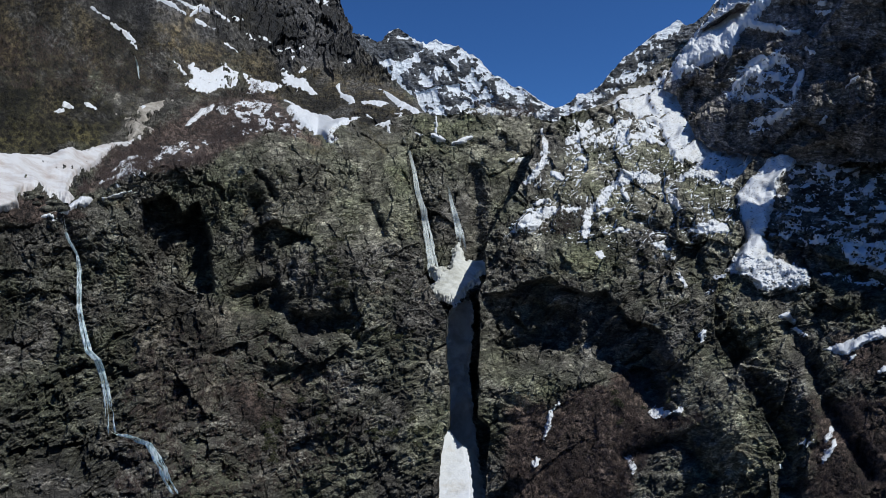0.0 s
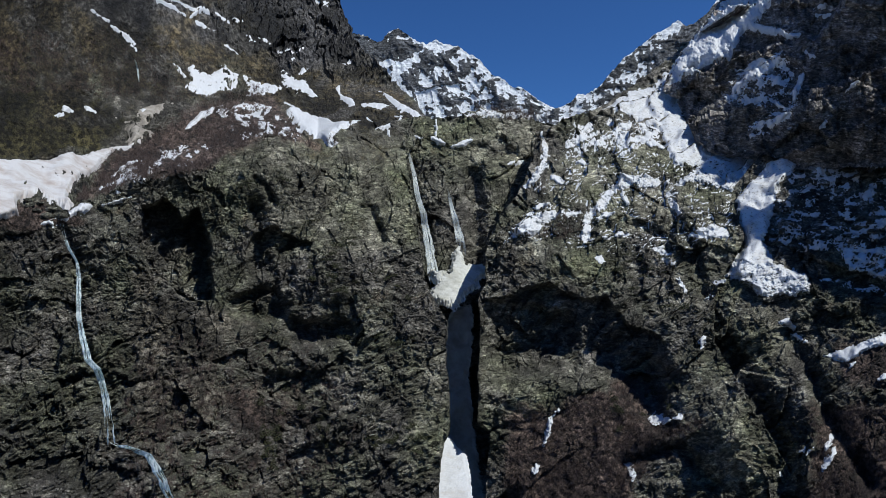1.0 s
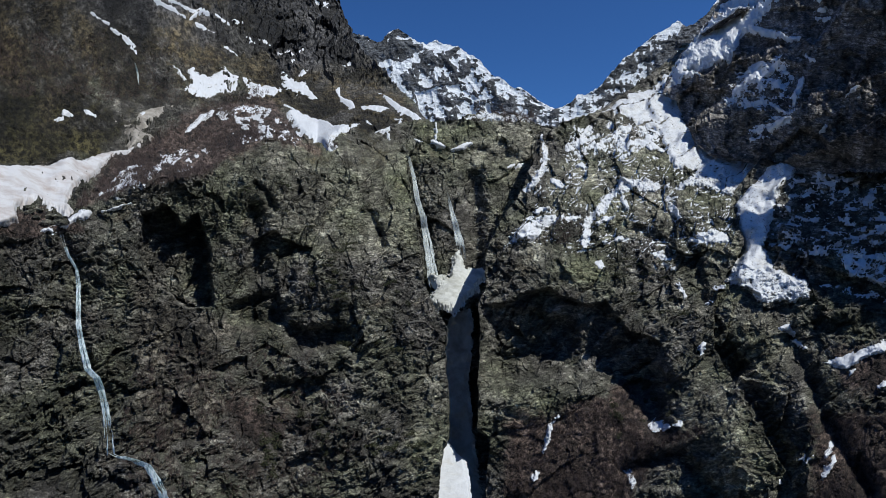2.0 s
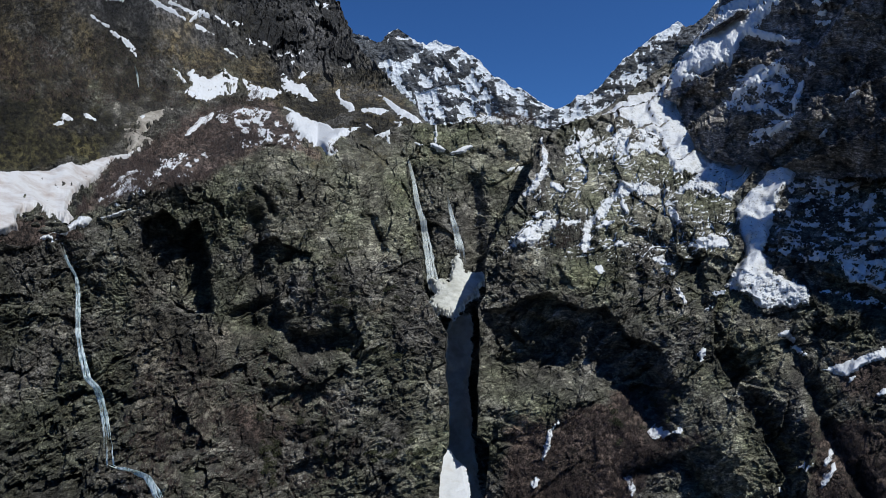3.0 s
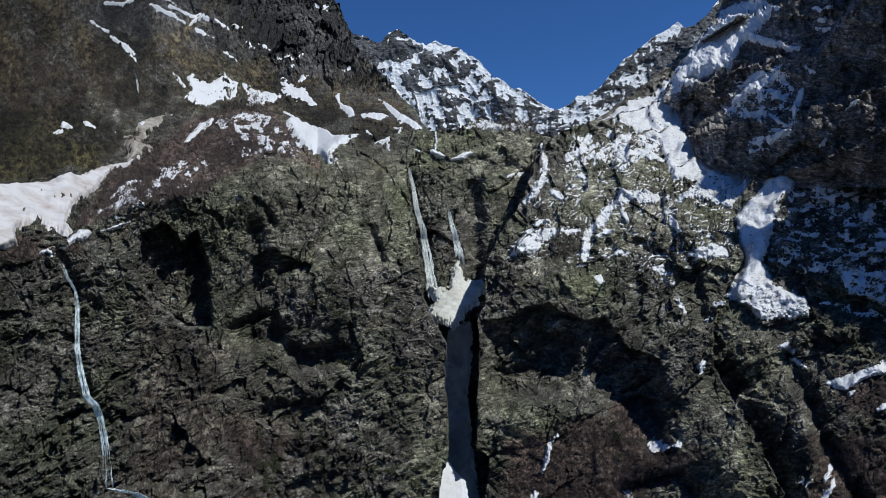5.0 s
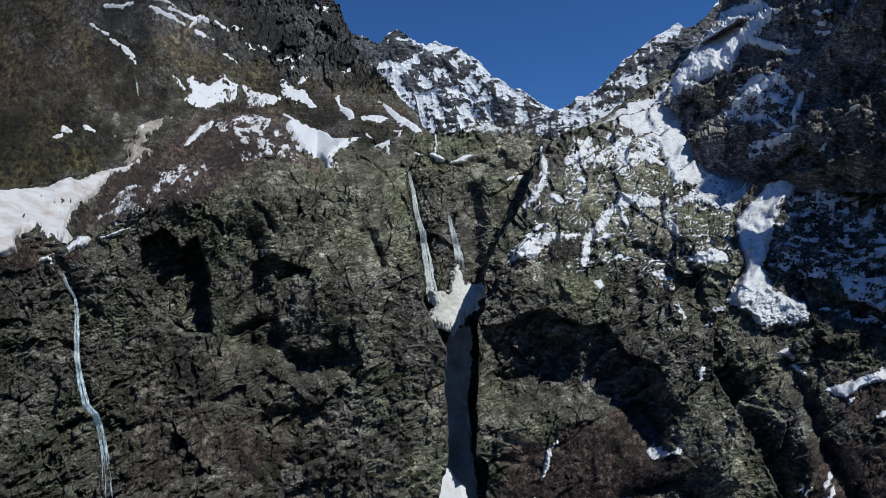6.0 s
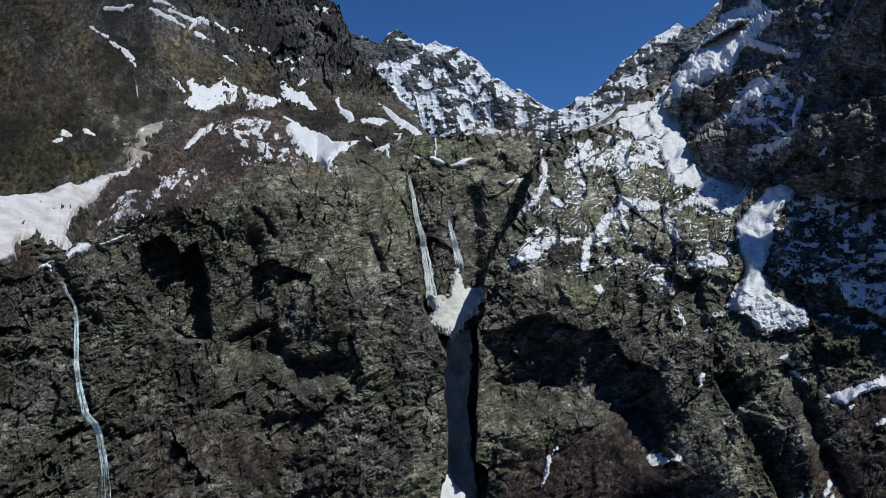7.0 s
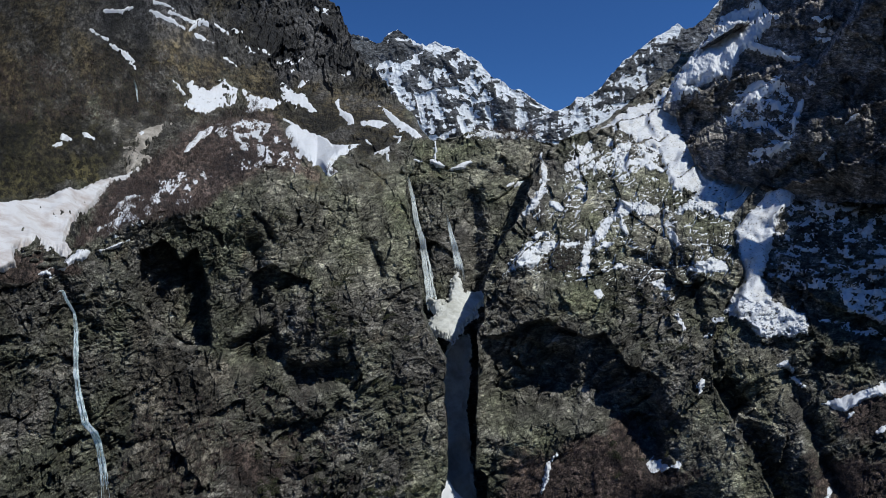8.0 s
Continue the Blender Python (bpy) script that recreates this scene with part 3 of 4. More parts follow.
RIGHT = Face(right_far, right_carve, (0, -1, 0.15), 1.0, 70, TILT_R, [
    ("scrub", [(107, -296), (200, -291), (311, -240), (339, -314), (432, -314), (339, -379), (284, -481), (107, -481)], 24),
    ("lit_dome", [(163, 131), (247, 131), (260, 57), (172, 45)], 14), ("lit_dome", [(293, 172), (376, 160), (386, 101), (293, 107)], 14),
    ("lit_dome", [(288, 84), (376, 80), (386, 10), (256, 1), (247, 29)], 14), ("lit_dome", [(386, 84), (478, 66), (489, -36), (413, -32)], 14),
    ("lit_dome", [(135, -10), (256, -4), (274, -73), (163, -92), (112, -59)], 14), ("lit_dome", [(96, -240), (186, -260), (186, -296), (107, -307)], 12),
    ("lit_dome", [(390, -189), (455, -214), (511, -333), (552, -425), (423, -425), (381, -296)], 16)])
SIDE = Face(side_far, side_carve, (-0.1, -1, 0.15), 1.0, 100, TILT_R, [
    ("scrub", [(608, -296), (756, -296), (756, -481), (589, -481)], 30), ("scrub", [(645, -194), (756, -184), (756, -259), (664, -259)], 24), ("lit_dome", [(439, -82), (515, -92), (582, -184), (557, -263), (478, -198)], 14)], lean=0.6)
WALL = Face(wall_far, wall_carve, (-0.1, -1, 0.1), 1.4, 130, PLAIN, lean=0.3)

LEFT_EDGE = [(-13, -657), (-8, -416), (-3, -360), (6, -333), (10, -286), (6, -240), (1, -184), (6, -147), (-13, -116), (-32, -73), (-36, -36), (-43, 19), (-52, 75), (-61, 131), (-43, 166), (-22, 196), (-36, 209), (-78, 256), (-115, 297), (-147, 325), (-165, 390), (-187, 409), (-208, 492)]
RIGHT_EDGE = [(61, -657), (70, -409), (78, -333), (57, -314), (57, -240), (61, -147), (57, -110), (72, -73), (68, -36), (74, -8), (96, 38), (135, 94), (154, 166), (186, 181), (200, 194), (256, 219), (311, 256), (376, 307), (404, 335)]
RIGHT_BACK = [(589, -657), (575, -425), (545, -360), (513, -305), (471, -231), (443, -184), (443, -110), (455, -73), (474, -45), (493, -8), (487, 38), (501, 80), (545, 107), (545, 177)]
SIDE_EDGE = [(552, -657), (534, -425), (506, -360), (474, -305), (436, -231), (430, -171), (432, -110), (443, -75), (450, -45), (469, -8), (464, 38), (478, 84), (515, 129), (552, 158)]
WALL_EDGE = [(580, 101), (549, 120), (515, 127), (471, 134), (437, 145), (413, 164), (399, 196), (384, 237), (360, 249), (365, 270), (397, 316), (424, 353), (443, 381), (458, 409), (478, 492), (589, 779)]

lay("cliff_left", rows_sheet(LEFT, -629, 492, 1.4, lambda r: 0 * r + -810, edge(LEFT_EDGE, 3, 1), 0, 15), GREY, "broken grey-green rock buttress below a brown grassy mountainside", "cliff")
lay("cliff_right", rows_sheet(RIGHT, -629, 330, 1.4, edge(RIGHT_EDGE, 3, 2), edge(RIGHT_BACK, 3, 6), 7, 12), GREY, "craggy grey rock buttress with old snow on its ledges", "cliff")
lay("cliff_middle", cols_sheet(MIDDLE, -87, 274, 1.4 * 1.1, lambda b: 0 * b + -518, crest([(-87, 191), (-36, 203), (15, 203), (61, 217), (107, 212), (149, 200), (186, 186), (274, 177)], 4, 3)), GREY, "dark wet headwall of the gorge between two buttresses", "cliff")
lay("cliff_side", rows_sheet(SIDE, -629, 157, 1.4, edge(SIDE_EDGE, 3, 4), lambda r: 0 * r + 830, 12, 0), GREY, "slabby rock ribs and gullies under the shaded wall", "cliff")
lay("cliff_wall", rows_sheet(WALL, 110, 779, 1.4 * 1.6, edge(WALL_EDGE, 3, 5), lambda r: 0 * r + 904, 4, 0), DARK, "dark shaded rock wall with snow caught on its ledges", "cliff")

# an unseen run of the shaded wall towards the viewer, added on the sunny side and sized to shade the snow under it
fy, fz = np.meshgrid(np.arange(300, -160, -6.0), np.linspace(-140, 225, 61))
flank = np.stack([(1000 - 1.01 * fy) / 2.597, fy, fz], -1)
flank[..., 2] += 10 * ease(fz, 100, 220) * ease(240 - fy, 0, 35) + 6 * ease(fz, 140, 220) * fractal(np.stack([fy, 0 * fy, 0 * fy], -1).reshape(-1, 3), 40, 4, 88).reshape(fy.shape)
flank[..., 0] += 4 * fractal(flank.reshape(-1, 3), 50, 5, 89, True).reshape(fy.shape)
lay("cliff_flank", (flank, {}), DARK, "unseen rock flank added to cast shade on the snow slope", "cliff")


# ---- far mountains ----
def crag(skyline, big, seed):
    """A high mountain face: ribs and couloirs that run down from its crest."""
    def carve(b, r):
        p = np.stack([b + 0.35 * r, r * 0.5, 0 * b], -1).reshape(-1, 3)
        h = fractal(p, 70, 4, seed, True, 0.5)
        return (big * h).reshape(b.shape) * (0.12 + 0.88 * ease(crest_at(skyline, b) - r, 0, 34))
    return carve


def high_sheet(name, far, out, big, seed, b0, b1, bottom, skyline, wobble, label, mat, white, bare):
    """white: how much of the face is under snow; bare: the outline of a part that is too steep for it. It lies in the couloirs and on what is not too steep."""
    face = Face(far, crag(skyline, big, seed), out, 1.0, seed, PLAIN, lean=0.0)
    face.rough = lambda p: 0.6 * high_relief(p.reshape(-1, 3), seed).reshape(p.shape[:-1])
    P, fields = cols_sheet(face, b0, b1, 1.4, crest(bottom), crest(skyline, wobble, seed, 7), 10)
    n = np.cross(np.gradient(P, axis=1), np.gradient(P, axis=0))
    n /= np.linalg.norm(n, axis=-1, keepdims=True) + 1e-9
    n, depth = n[:-10], P[:-10, :, 1]
    lie = 0.6 * blurred(np.abs(n[..., 2]), 1) + (depth - blurred(depth, 5)) / 55 + (depth - blurred(depth, 20)) / 120
    flat = P[:-10].reshape(-1, 3) * (1, 1, 0.6)
    lie += (0.6 * fractal(flat, 420, 4, seed + 40) + 0.35 * fractal(flat, 110, 5, seed + 44, False, 0.66)).reshape(depth.shape)
    lie -= 0.9 * ease(inside(1000 * P[:-10, :, 0] / depth, 1000 * (P[:-10, :, 2] - 10) / depth, bare), -10, 10)
    cut = np.quantile(lie, 1 - white)
    fields = {"snow": np.pad(ease(lie, cut - 0.03, cut + 0.03), ((0, 10), (0, 0)), mode="edge")}
    return lay(name, (P, fields), mat, label, "mountain")


high_sheet("mountain_peak", lambda b, r: 4350 - 3.2 * (190 - r) - 5.5 * np.maximum(0, 150 - r), (-0.12, -1, 0.05), 90, 200, -180, 209,
           [(-180, 149), (209, 140)],
           [(-180, 339), (-146, 351), (-124, 346), (-107, 335), (-100, 336), (-87, 353), (-72, 357), (-59, 348), (-39, 336), (-26, 331), (-11, 340), (1, 333), (26, 327), (43, 316), (61, 305), (80, 281), (100, 272), (112, 260), (128, 260), (141, 249), (163, 236), (186, 225), (209, 209)], 2.4,
           "snow-streaked grey mountain peak with a jagged crest", HIGH, 0.48, [(-180, 290), (-180, 370), (-60, 368), (-40, 330), (-70, 310), (-110, 312)])
high_sheet("mountain_ridge", lambda b, r: 3700 + 4.2 * (r - 200) - 0.8 * (b - 250), (-0.15, -1, 0.05), 80, 230, 135, 506,
           [(135, 140), (506, 140)],
           [(135, 209), (186, 225), (209, 236), (219, 249), (233, 251), (256, 262), (293, 305), (321, 327), (348, 348), (367, 358), (384, 372), (397, 360), (411, 364), (432, 381), (446, 401), (469, 427), (506, 464)], 2.4,
           "steep snowy mountain ridge under a blue sky", HIGH, 0.52, [(330, 250), (372, 345), (470, 420), (506, 400), (440, 300)])

# ---- the valley floor, one sheet to the horizon; unseen, and made pale to bounce fill light upwards ----
g = np.linspace(-1, 1, 161)
g = np.sign(g) * np.abs(g) ** 2.2 * 9000
gx, gy = np.meshgrid(g, g)
gp = np.stack([gx, gy, 0 * gx], -1)
gp[..., 2] = -118 + 6 * fractal(gp.reshape(-1, 3), 160, 5, 77).reshape(gx.shape)
valley = rock_material("valley_bounce", (0.52, 0.50, 0.47), (0.66, 0.65, 0.63), (0.36, 0.34, 0.31), (0.40, 0.39, 0.33), (0.42, 0.38, 0.32), cover=False, size=3.0, view_dist=0.0)
lay("ground", (gp, {}), valley, "unseen valley floor, made pale to bounce light up the cliffs", "ground")


# ---- snow that lies on the faces ----
def drift(face, outline, lift=0.9, mat=None, step=1.25, ragged=5.0, soft=7.0, smooth=3, name="snow_patch", label="patch of old white snow lying in a hollow of the rock", holes=0.0, dive=0.7, kind="", category="snow", seed=0):
    """Snow that fills the hollows inside an outline; the rock stands through it where it is proud."""
    xs, ys = [p[0] for p in outline], [p[1] for p in outline]
    b, r = np.meshgrid(np.arange(min(xs) - 4, max(xs) + 4, step), np.arange(min(ys) - 4, max(ys) + 4, step))
    flat = np.stack([b, r, 0 * b], -1).reshape(-1, 3)
    sd = inside(b, r, outline) + ragged * fractal(flat, 12, 6, 300 + seed, False, 0.62).reshape(b.shape) + 0.4 * ragged * fractal(flat, 3.5, 3, 340 + seed).reshape(b.shape)
    p = face.body(b, r)
    fields = face.soft(b, r)
    h = face.rough(p) * face.calm(fields)
    on_slope = face.away(p)
    lift = (lift * 1.5 + 0.3) * (1 - 0.5 * on_slope)
    deep = -dive + (lift + dive) * ease(sd, -2.0, soft)
    if holes:
        deep = deep - 2.2 * holes * ease(fractal(flat * (1, 1.6, 1), 13, 6, 500 + seed, False, 0.74).reshape(b.shape), -0.12, 0.16)
    top = 0.35 * h + 0.65 * blurred(h, smooth) + deep if holes else blurred(h, smooth) + deep
    top = top + 0.35 * fractal(p.reshape(-1, 3), 4.0, 4, 560, False, 0.6).reshape(b.shape)  # wind and melt have left it uneven
    keep = (sd > -1.5) & (top > h - 1.0)
    pts = p + top[..., None] * face.way(p)
    if holes:
        kind = "stuff"
    made = None
    cells = keep[:-1, :-1] & keep[1:, :-1] & keep[:-1, 1:] & keep[1:, 1:]
    for piece in [cells] if holes else pieces(cells):
        me = grid_mesh(name, pts, piece)
        if len(me.polygons) < 6:
            continue
        me.materials.append(mat or SNOW)
        me.polygons.foreach_set("use_smooth", np.ones(len(me.polygons), bool))
        made = tagged(new(name, me), label, category, "" if kind else "snow patches", kind)
    return made


def pieces(keep, most=4, least=0.06):
    """The separate pieces of a mask, largest first, without the crumbs."""
    mark = np.where(keep, np.arange(1, keep.size + 1).reshape(keep.shape), 0)
    while True:
        m = np.pad(mark, 1)
        grown = np.where(keep, np.maximum.reduce([m[y:y + keep.shape[0], x:x + keep.shape[1]] for y in range(3) for x in range(3)]), 0)
        if (grown == mark).all():
            break
        mark = grown
    ids, counts = np.unique(mark[mark > 0], return_counts=True)
    order = np.argsort(-counts)[:most]
    return [mark == ids[k] for k in order if counts[k] > max(10, least * counts.max())]


def ribbon(line, wide):
    """The outline of a streak that follows a line and thins at its ends."""
    pts = [Vector(p) for p in line]
    lo, hi = [], []
    for k, p in enumerate(pts):
        t = (pts[min(k + 1, len(pts) - 1)] - pts[max(k - 1, 0)]).normalized()
        w = wide * (0.25 if k in (0, len(pts) - 1) else 0.55)
        lo.append((p.x - t.y * w, p.y + t.x * w))
        hi.append((p.x + t.y * w, p.y - t.x * w))
    return lo + hi[::-1]


FIELD = "broad white snowfield on the brown mountainside"
drift(LEFT, [(-801, 92), (-727, 107), (-680, 112), (-634, 120), (-588, 128), (-580, 136), (-527, 144), (-499, 158), (-495, 152), (-537, 131), (-563, 114), (-573, 97), (-597, 82), (-613, 62), (-617, 49), (-604, 38), (-623, 34), (-671, 42), (-689, 42), (-703, 36), (-697, 19), (-727, 8), (-801, -1)], 3.2, DUSTY_SHADED, ragged=4, smooth=9, label="broad snowfield above a waterfall, reddish with dust")
drift(LEFT, [(-647, 14), (-625, 24), (-606, 36), (-575, 45), (-580, 29), (-611, 19), (-620, 8), (-634, 13)], 1.6, label="snow bridge at the lip of the waterfall")
drift(LEFT, [(-664, 9), (-648, 15), (-634, 6), (-641, 0)], 1.6)
drift(LEFT, [(-525, 175), (-504, 182), (-482, 180), (-472, 170), (-484, 160), (-506, 149), (-523, 145), (-517, 162)], 1.5, DEBRIS, smooth=5, label="muddy avalanche debris in a gully")
drift(LEFT, [(-504, 209), (-480, 221), (-441, 225), (-462, 207), (-484, 190), (-495, 182), (-517, 181), (-541, 194), (-549, 204), (-517, 189), (-500, 191)], 1.5, DEBRIS, smooth=5, ragged=3, label="dirty snow tongue in a gully of the hillside")
drift(LEFT, [(-502, 209), (-493, 215), (-484, 209), (-497, 194)], 2.0, ragged=3)
drift(LEFT, [(-424, 178), (-416, 194), (-400, 206), (-374, 221), (-360, 224), (-378, 209), (-397, 193), (-411, 181)], 1.6)
drift(LEFT, [(-424, 282), (-413, 289), (-400, 277), (-382, 275), (-358, 290), (-347, 277), (-328, 269), (-337, 256), (-360, 246), (-384, 235), (-407, 240), (-427, 249), (-415, 260), (-419, 272)], 2.0, ragged=5, smooth=5, label=FIELD)
drift(LEFT, [(-332, 274), (-314, 268), (-291, 260), (-263, 254), (-272, 242), (-296, 238), (-321, 239), (-319, 256)], 2.0, ragged=5, smooth=5, label=FIELD)
drift(LEFT, [(-267, 288), (-254, 274), (-231, 263), (-219, 257), (-213, 244), (-198, 234), (-221, 239), (-245, 246), (-263, 255)], 2.0, ragged=5, smooth=5, label=FIELD)
drift(LEFT, [(-267, 229), (-254, 224), (-231, 213), (-208, 204), (-180, 195), (-132, 195), (-154, 183), (-171, 174), (-182, 163), (-171, 153), (-189, 148), (-198, 159), (-212, 162), (-226, 169), (-243, 181), (-250, 196), (-265, 204), (-256, 213)], 3.2, ragged=4, smooth=5, label=FIELD)
drift(LEFT, [(-182, 249), (-171, 255), (-169, 243), (-152, 234), (-141, 219), (-154, 218), (-171, 232)], 2.0, ragged=3)
drift(LEFT, [(-141, 224), (-115, 228), (-96, 224), (-85, 220), (-101, 216), (-133, 217)], 2.0, ragged=3)
drift(LEFT, [(-107, 246), (-93, 240), (-74, 227), (-52, 214), (-33, 201), (-43, 199), (-63, 209), (-80, 220), (-96, 231)], 3.0, step=0.9, ragged=2.5, smooth=6)
HILL_STREAKS = [
    ([(-578, 377), (-564, 366), (-549, 357)], 5), ([(-550, 351), (-529, 337), (-506, 319)], 7), ([(-480, 403), (-449, 384), (-423, 370)], 7), ([(-450, 397), (-421, 386), (-400, 378), (-384, 373)], 9),
    ([(-415, 366), (-407, 373), (-400, 381)], 6), ([(-407, 362), (-391, 355), (-376, 345)], 6), ([(-376, 373), (-365, 366), (-351, 358)], 6), ([(-347, 368), (-339, 365), (-330, 360)], 4),
    ([(-308, 340), (-295, 333), (-280, 323)], 6),
]
HILL_STREAKS += [
    ([(-322, 336), (-315, 327), (-300, 322)], 4), ([(-360, 322), (-351, 318), (-337, 311)], 4), ([(-274, 319), (-259, 314), (-240, 310), (-219, 325)], 6), ([(-245, 299), (-252, 290), (-259, 279)], 4),
    ([(-239, 272), (-231, 279), (-219, 287)], 6), ([(-174, 297), (-163, 293), (-152, 303)], 5), ([(-591, 214), (-583, 209), (-571, 202)], 7), ([(-625, 208), (-617, 206), (-608, 203)], 7),
    ([(-639, 195), (-632, 196), (-623, 197)], 5),
]
HILL_STREAKS += [
    ([(-513, 320), (-508, 314), (-502, 305)], 4), ([(-449, 288), (-437, 277), (-424, 264)], 4), ([(-133, 207), (-122, 199), (-115, 192)], 4), ([(-111, 181), (-93, 181), (-74, 190), (-70, 201), (-80, 207)], 7),
    ([(-93, 181), (-91, 175), (-89, 168)], 4), ([(-555, 407), (-527, 403), (-504, 407)], 7), ([(-476, 418), (-458, 411), (-439, 398)], 7), ([(-208, 403), (-198, 399), (-189, 394)], 4),
    ([(-546, 89), (-518, 110), (-495, 120)], 5),
]
HILL_STREAKS += [
    ([(-564, 70), (-541, 79), (-518, 88)], 4),
]
HILL_STREAKS += [([(-560, 40), (-537, 47), (-513, 57)], 3)]
for k, (line, wide) in enumerate(HILL_STREAKS):
    drift(LEFT, ribbon(line, wide * 0.75), 2.0, step=0.9, ragged=4, soft=3, smooth=3, label="thin streak of old snow in a gully", seed=k)
SPECK = "broken sheet of thin snow with rocks showing through"
drift(LEFT, [(-374, 209), (-328, 231), (-282, 223), (-245, 177), (-208, 145), (-282, 166), (-337, 158)], 0.25, step=0.9, ragged=10, holes=1.1, name="snow_speckle", label="specks of snow among leafless scrub", kind="stuff", seed=60)
drift(LEFT, [(-550, 47), (-550, 84), (-486, 131), (-421, 154), (-356, 163), (-421, 112)], 0.0, step=0.9, ragged=10, holes=1.25, name="snow_speckle", label="specks of snow among leafless scrub", kind="stuff", seed=61)

# the gorge: ice that leans against the headwall, and what has slid into the cleft below it
def smooth_face(far, gain, seed):
    face = Face(far, lambda b, r: 0 * b, (0, -0.8, 0.6), 1.0, seed, PLAIN, lean=0.0)
    face.rough = lambda p: gain * fractal(p.reshape(-1, 3), 16, 6, seed).reshape(p.shape[:-1])
    return face


CONE = smooth_face(lambda b, r: 382 + 0.75 * (r + 45) + 0.004 * (b - 8) ** 2, 3.5, 160)
SLAB = smooth_face(lambda b, r: 345 + 0.22 * (r + 147), 6, 161)
PLUG = smooth_face(lambda b, r: 250 + 0.45 * (r + 340), 1.5, 162)
drift(CONE, [(15, -27), (21, -8), (30, -27), (37, -45), (69, -47), (70, -60), (56, -82), (39, -99), (17, -123), (1, -116), (-20, -114), (-26, -96), (-13, -79), (-24, -55), (-6, -60), (7, -62)], 2.0, ICE, step=0.8, ragged=8, smooth=2, name="ice_cone", label="dirty grey ice cone at the foot of two waterfalls", category="ice")
drift(SLAB, [(15, -123), (46, -107), (48, -166), (41, -240), (48, -314), (72, -499), (-4, -499), (-2, -333), (0, -240), (4, -147)], 1.0, SHADED_ICE, step=1.2, ragged=6, smooth=2, name="ice_slab", label="grey ice slab filling the shaded gorge", category="ice")
drift(PLUG, [(-4, -333), (9, -338), (20, -351), (35, -366), (44, -407), (50, -499), (-22, -499), (-13, -379)], 1.0, SNOW, step=1.0, ragged=3, smooth=2, label="white snow plug at the mouth of the gorge")
for k, (line, wide) in enumerate((([(13, 151), (32, 158), (48, 164)], 7), ([(107, 123), (120, 129), (133, 135)], 6), ([(-19, 166), (-9, 160), (2, 156)], 8), ([(-12, 201), (-11, 186), (-13, 166)], 3), ([(-55, 166), (-45, 168), (-33, 166)], 4))):
    drift(MIDDLE, ribbon(line, wide), 1.8, step=0.9, ragged=4, soft=3, label="small ledge of snow on the headwall", seed=70 + k)
drift(MIDDLE, [(15, 203), (61, 218), (107, 218), (149, 210), (163, 199), (107, 201), (61, 199)], 0.6, step=0.9, ragged=5, holes=0.7, label="thin snow on a wooded brow", seed=77)

# the right buttress and its couloir
drift(RIGHT, [(258, 216), (311, 251), (339, 258), (390, 286), (409, 279), (399, 256), (390, 233), (395, 209), (406, 186), (417, 158), (432, 133), (402, 120), (376, 120), (367, 147), (354, 181), (330, 190), (293, 209)], 3.0, STONY, ragged=5, smooth=3, label="long snow couloir between buttress and wall")
drift(RIGHT, [(413, 186), (441, 163), (506, 131), (543, 131), (534, 103), (487, 84), (423, 103), (399, 131)], 1.6, STONY, ragged=5, holes=0.55, step=1.0, label="avalanche snow with scattered stones", seed=80)
drift(RIGHT, [(274, 79), (291, 103), (330, 103), (381, 89), (427, 123), (497, 114), (489, 82), (469, 73), (423, 88), (367, 81), (311, 82)], 2.4, STONY, step=0.9, ragged=9, holes=0.8, label=SPECK, seed=81)
drift(RIGHT, [(256, 182), (270, 209), (311, 200), (353, 182), (372, 145), (339, 154), (293, 145), (247, 145)], 0.9, step=0.9, ragged=12, holes=0.95, label=SPECK, seed=82)
drift(RIGHT, [(98, -13), (112, 15), (140, 43), (163, 45), (230, 38), (219, 27), (168, 19), (154, -1)], 1.1, step=0.9, ragged=8, holes=0.7, label=SPECK, seed=83)
drift(RIGHT, [(335, -19), (358, -16), (374, -27), (384, -55), (367, -50)], 1.2, step=0.9, ragged=5, holes=0.8, label=SPECK, seed=84)
drift(RIGHT, [(390, -8), (409, 5), (436, 21), (467, 15), (471, -6), (432, -10)], 1.2, step=0.9, ragged=5, holes=0.8, label=SPECK, seed=85)
drift(RIGHT, [(200, 186), (247, 200), (256, 168), (228, 131), (200, 140)], 0.9, step=0.9, ragged=8, holes=1.0, label=SPECK, seed=86)
drift(RIGHT, [(248, -38), (259, -31), (267, -45), (256, -48)], 0.8, step=0.9, ragged=2, soft=4)
drift(RIGHT, [(333, -311), (348, -299), (367, -309), (393, -306), (391, -315), (358, -320), (336, -319)], 1.4, step=0.7, ragged=6, soft=4)
BUTTRESS_CLEFTS = [
    ([(160, 177), (169, 140), (165, 120), (154, 107), (145, 94), (132, 82)], 10), ([(174, 102), (187, 97), (204, 86)], 10), ([(148, 45), (159, 52), (176, 57)], 8), ([(285, 86), (271, 73), (259, 49), (241, 36), (235, 14), (232, -16)], 13),
    ([(228, -14), (239, -6), (261, -8)], 7), ([(365, 68), (376, 52), (387, 34)], 9), ([(189, -297), (175, -314), (172, -333), (159, -364)], 7),
]
BUTTRESS_CLEFTS += [
    ([(154, -390), (150, -396), (146, -405)], 8), ([(300, -386), (306, -396), (311, -416)], 9), ([(445, -84), (452, -81), (463, -77)], 6), ([(219, 125), (226, 127), (234, 124)], 7),
    ([(221, 149), (228, 142), (234, 136)], 5), ([(284, 135), (302, 145), (326, 163)], 6), ([(330, 157), (344, 158), (360, 153)], 8),
]
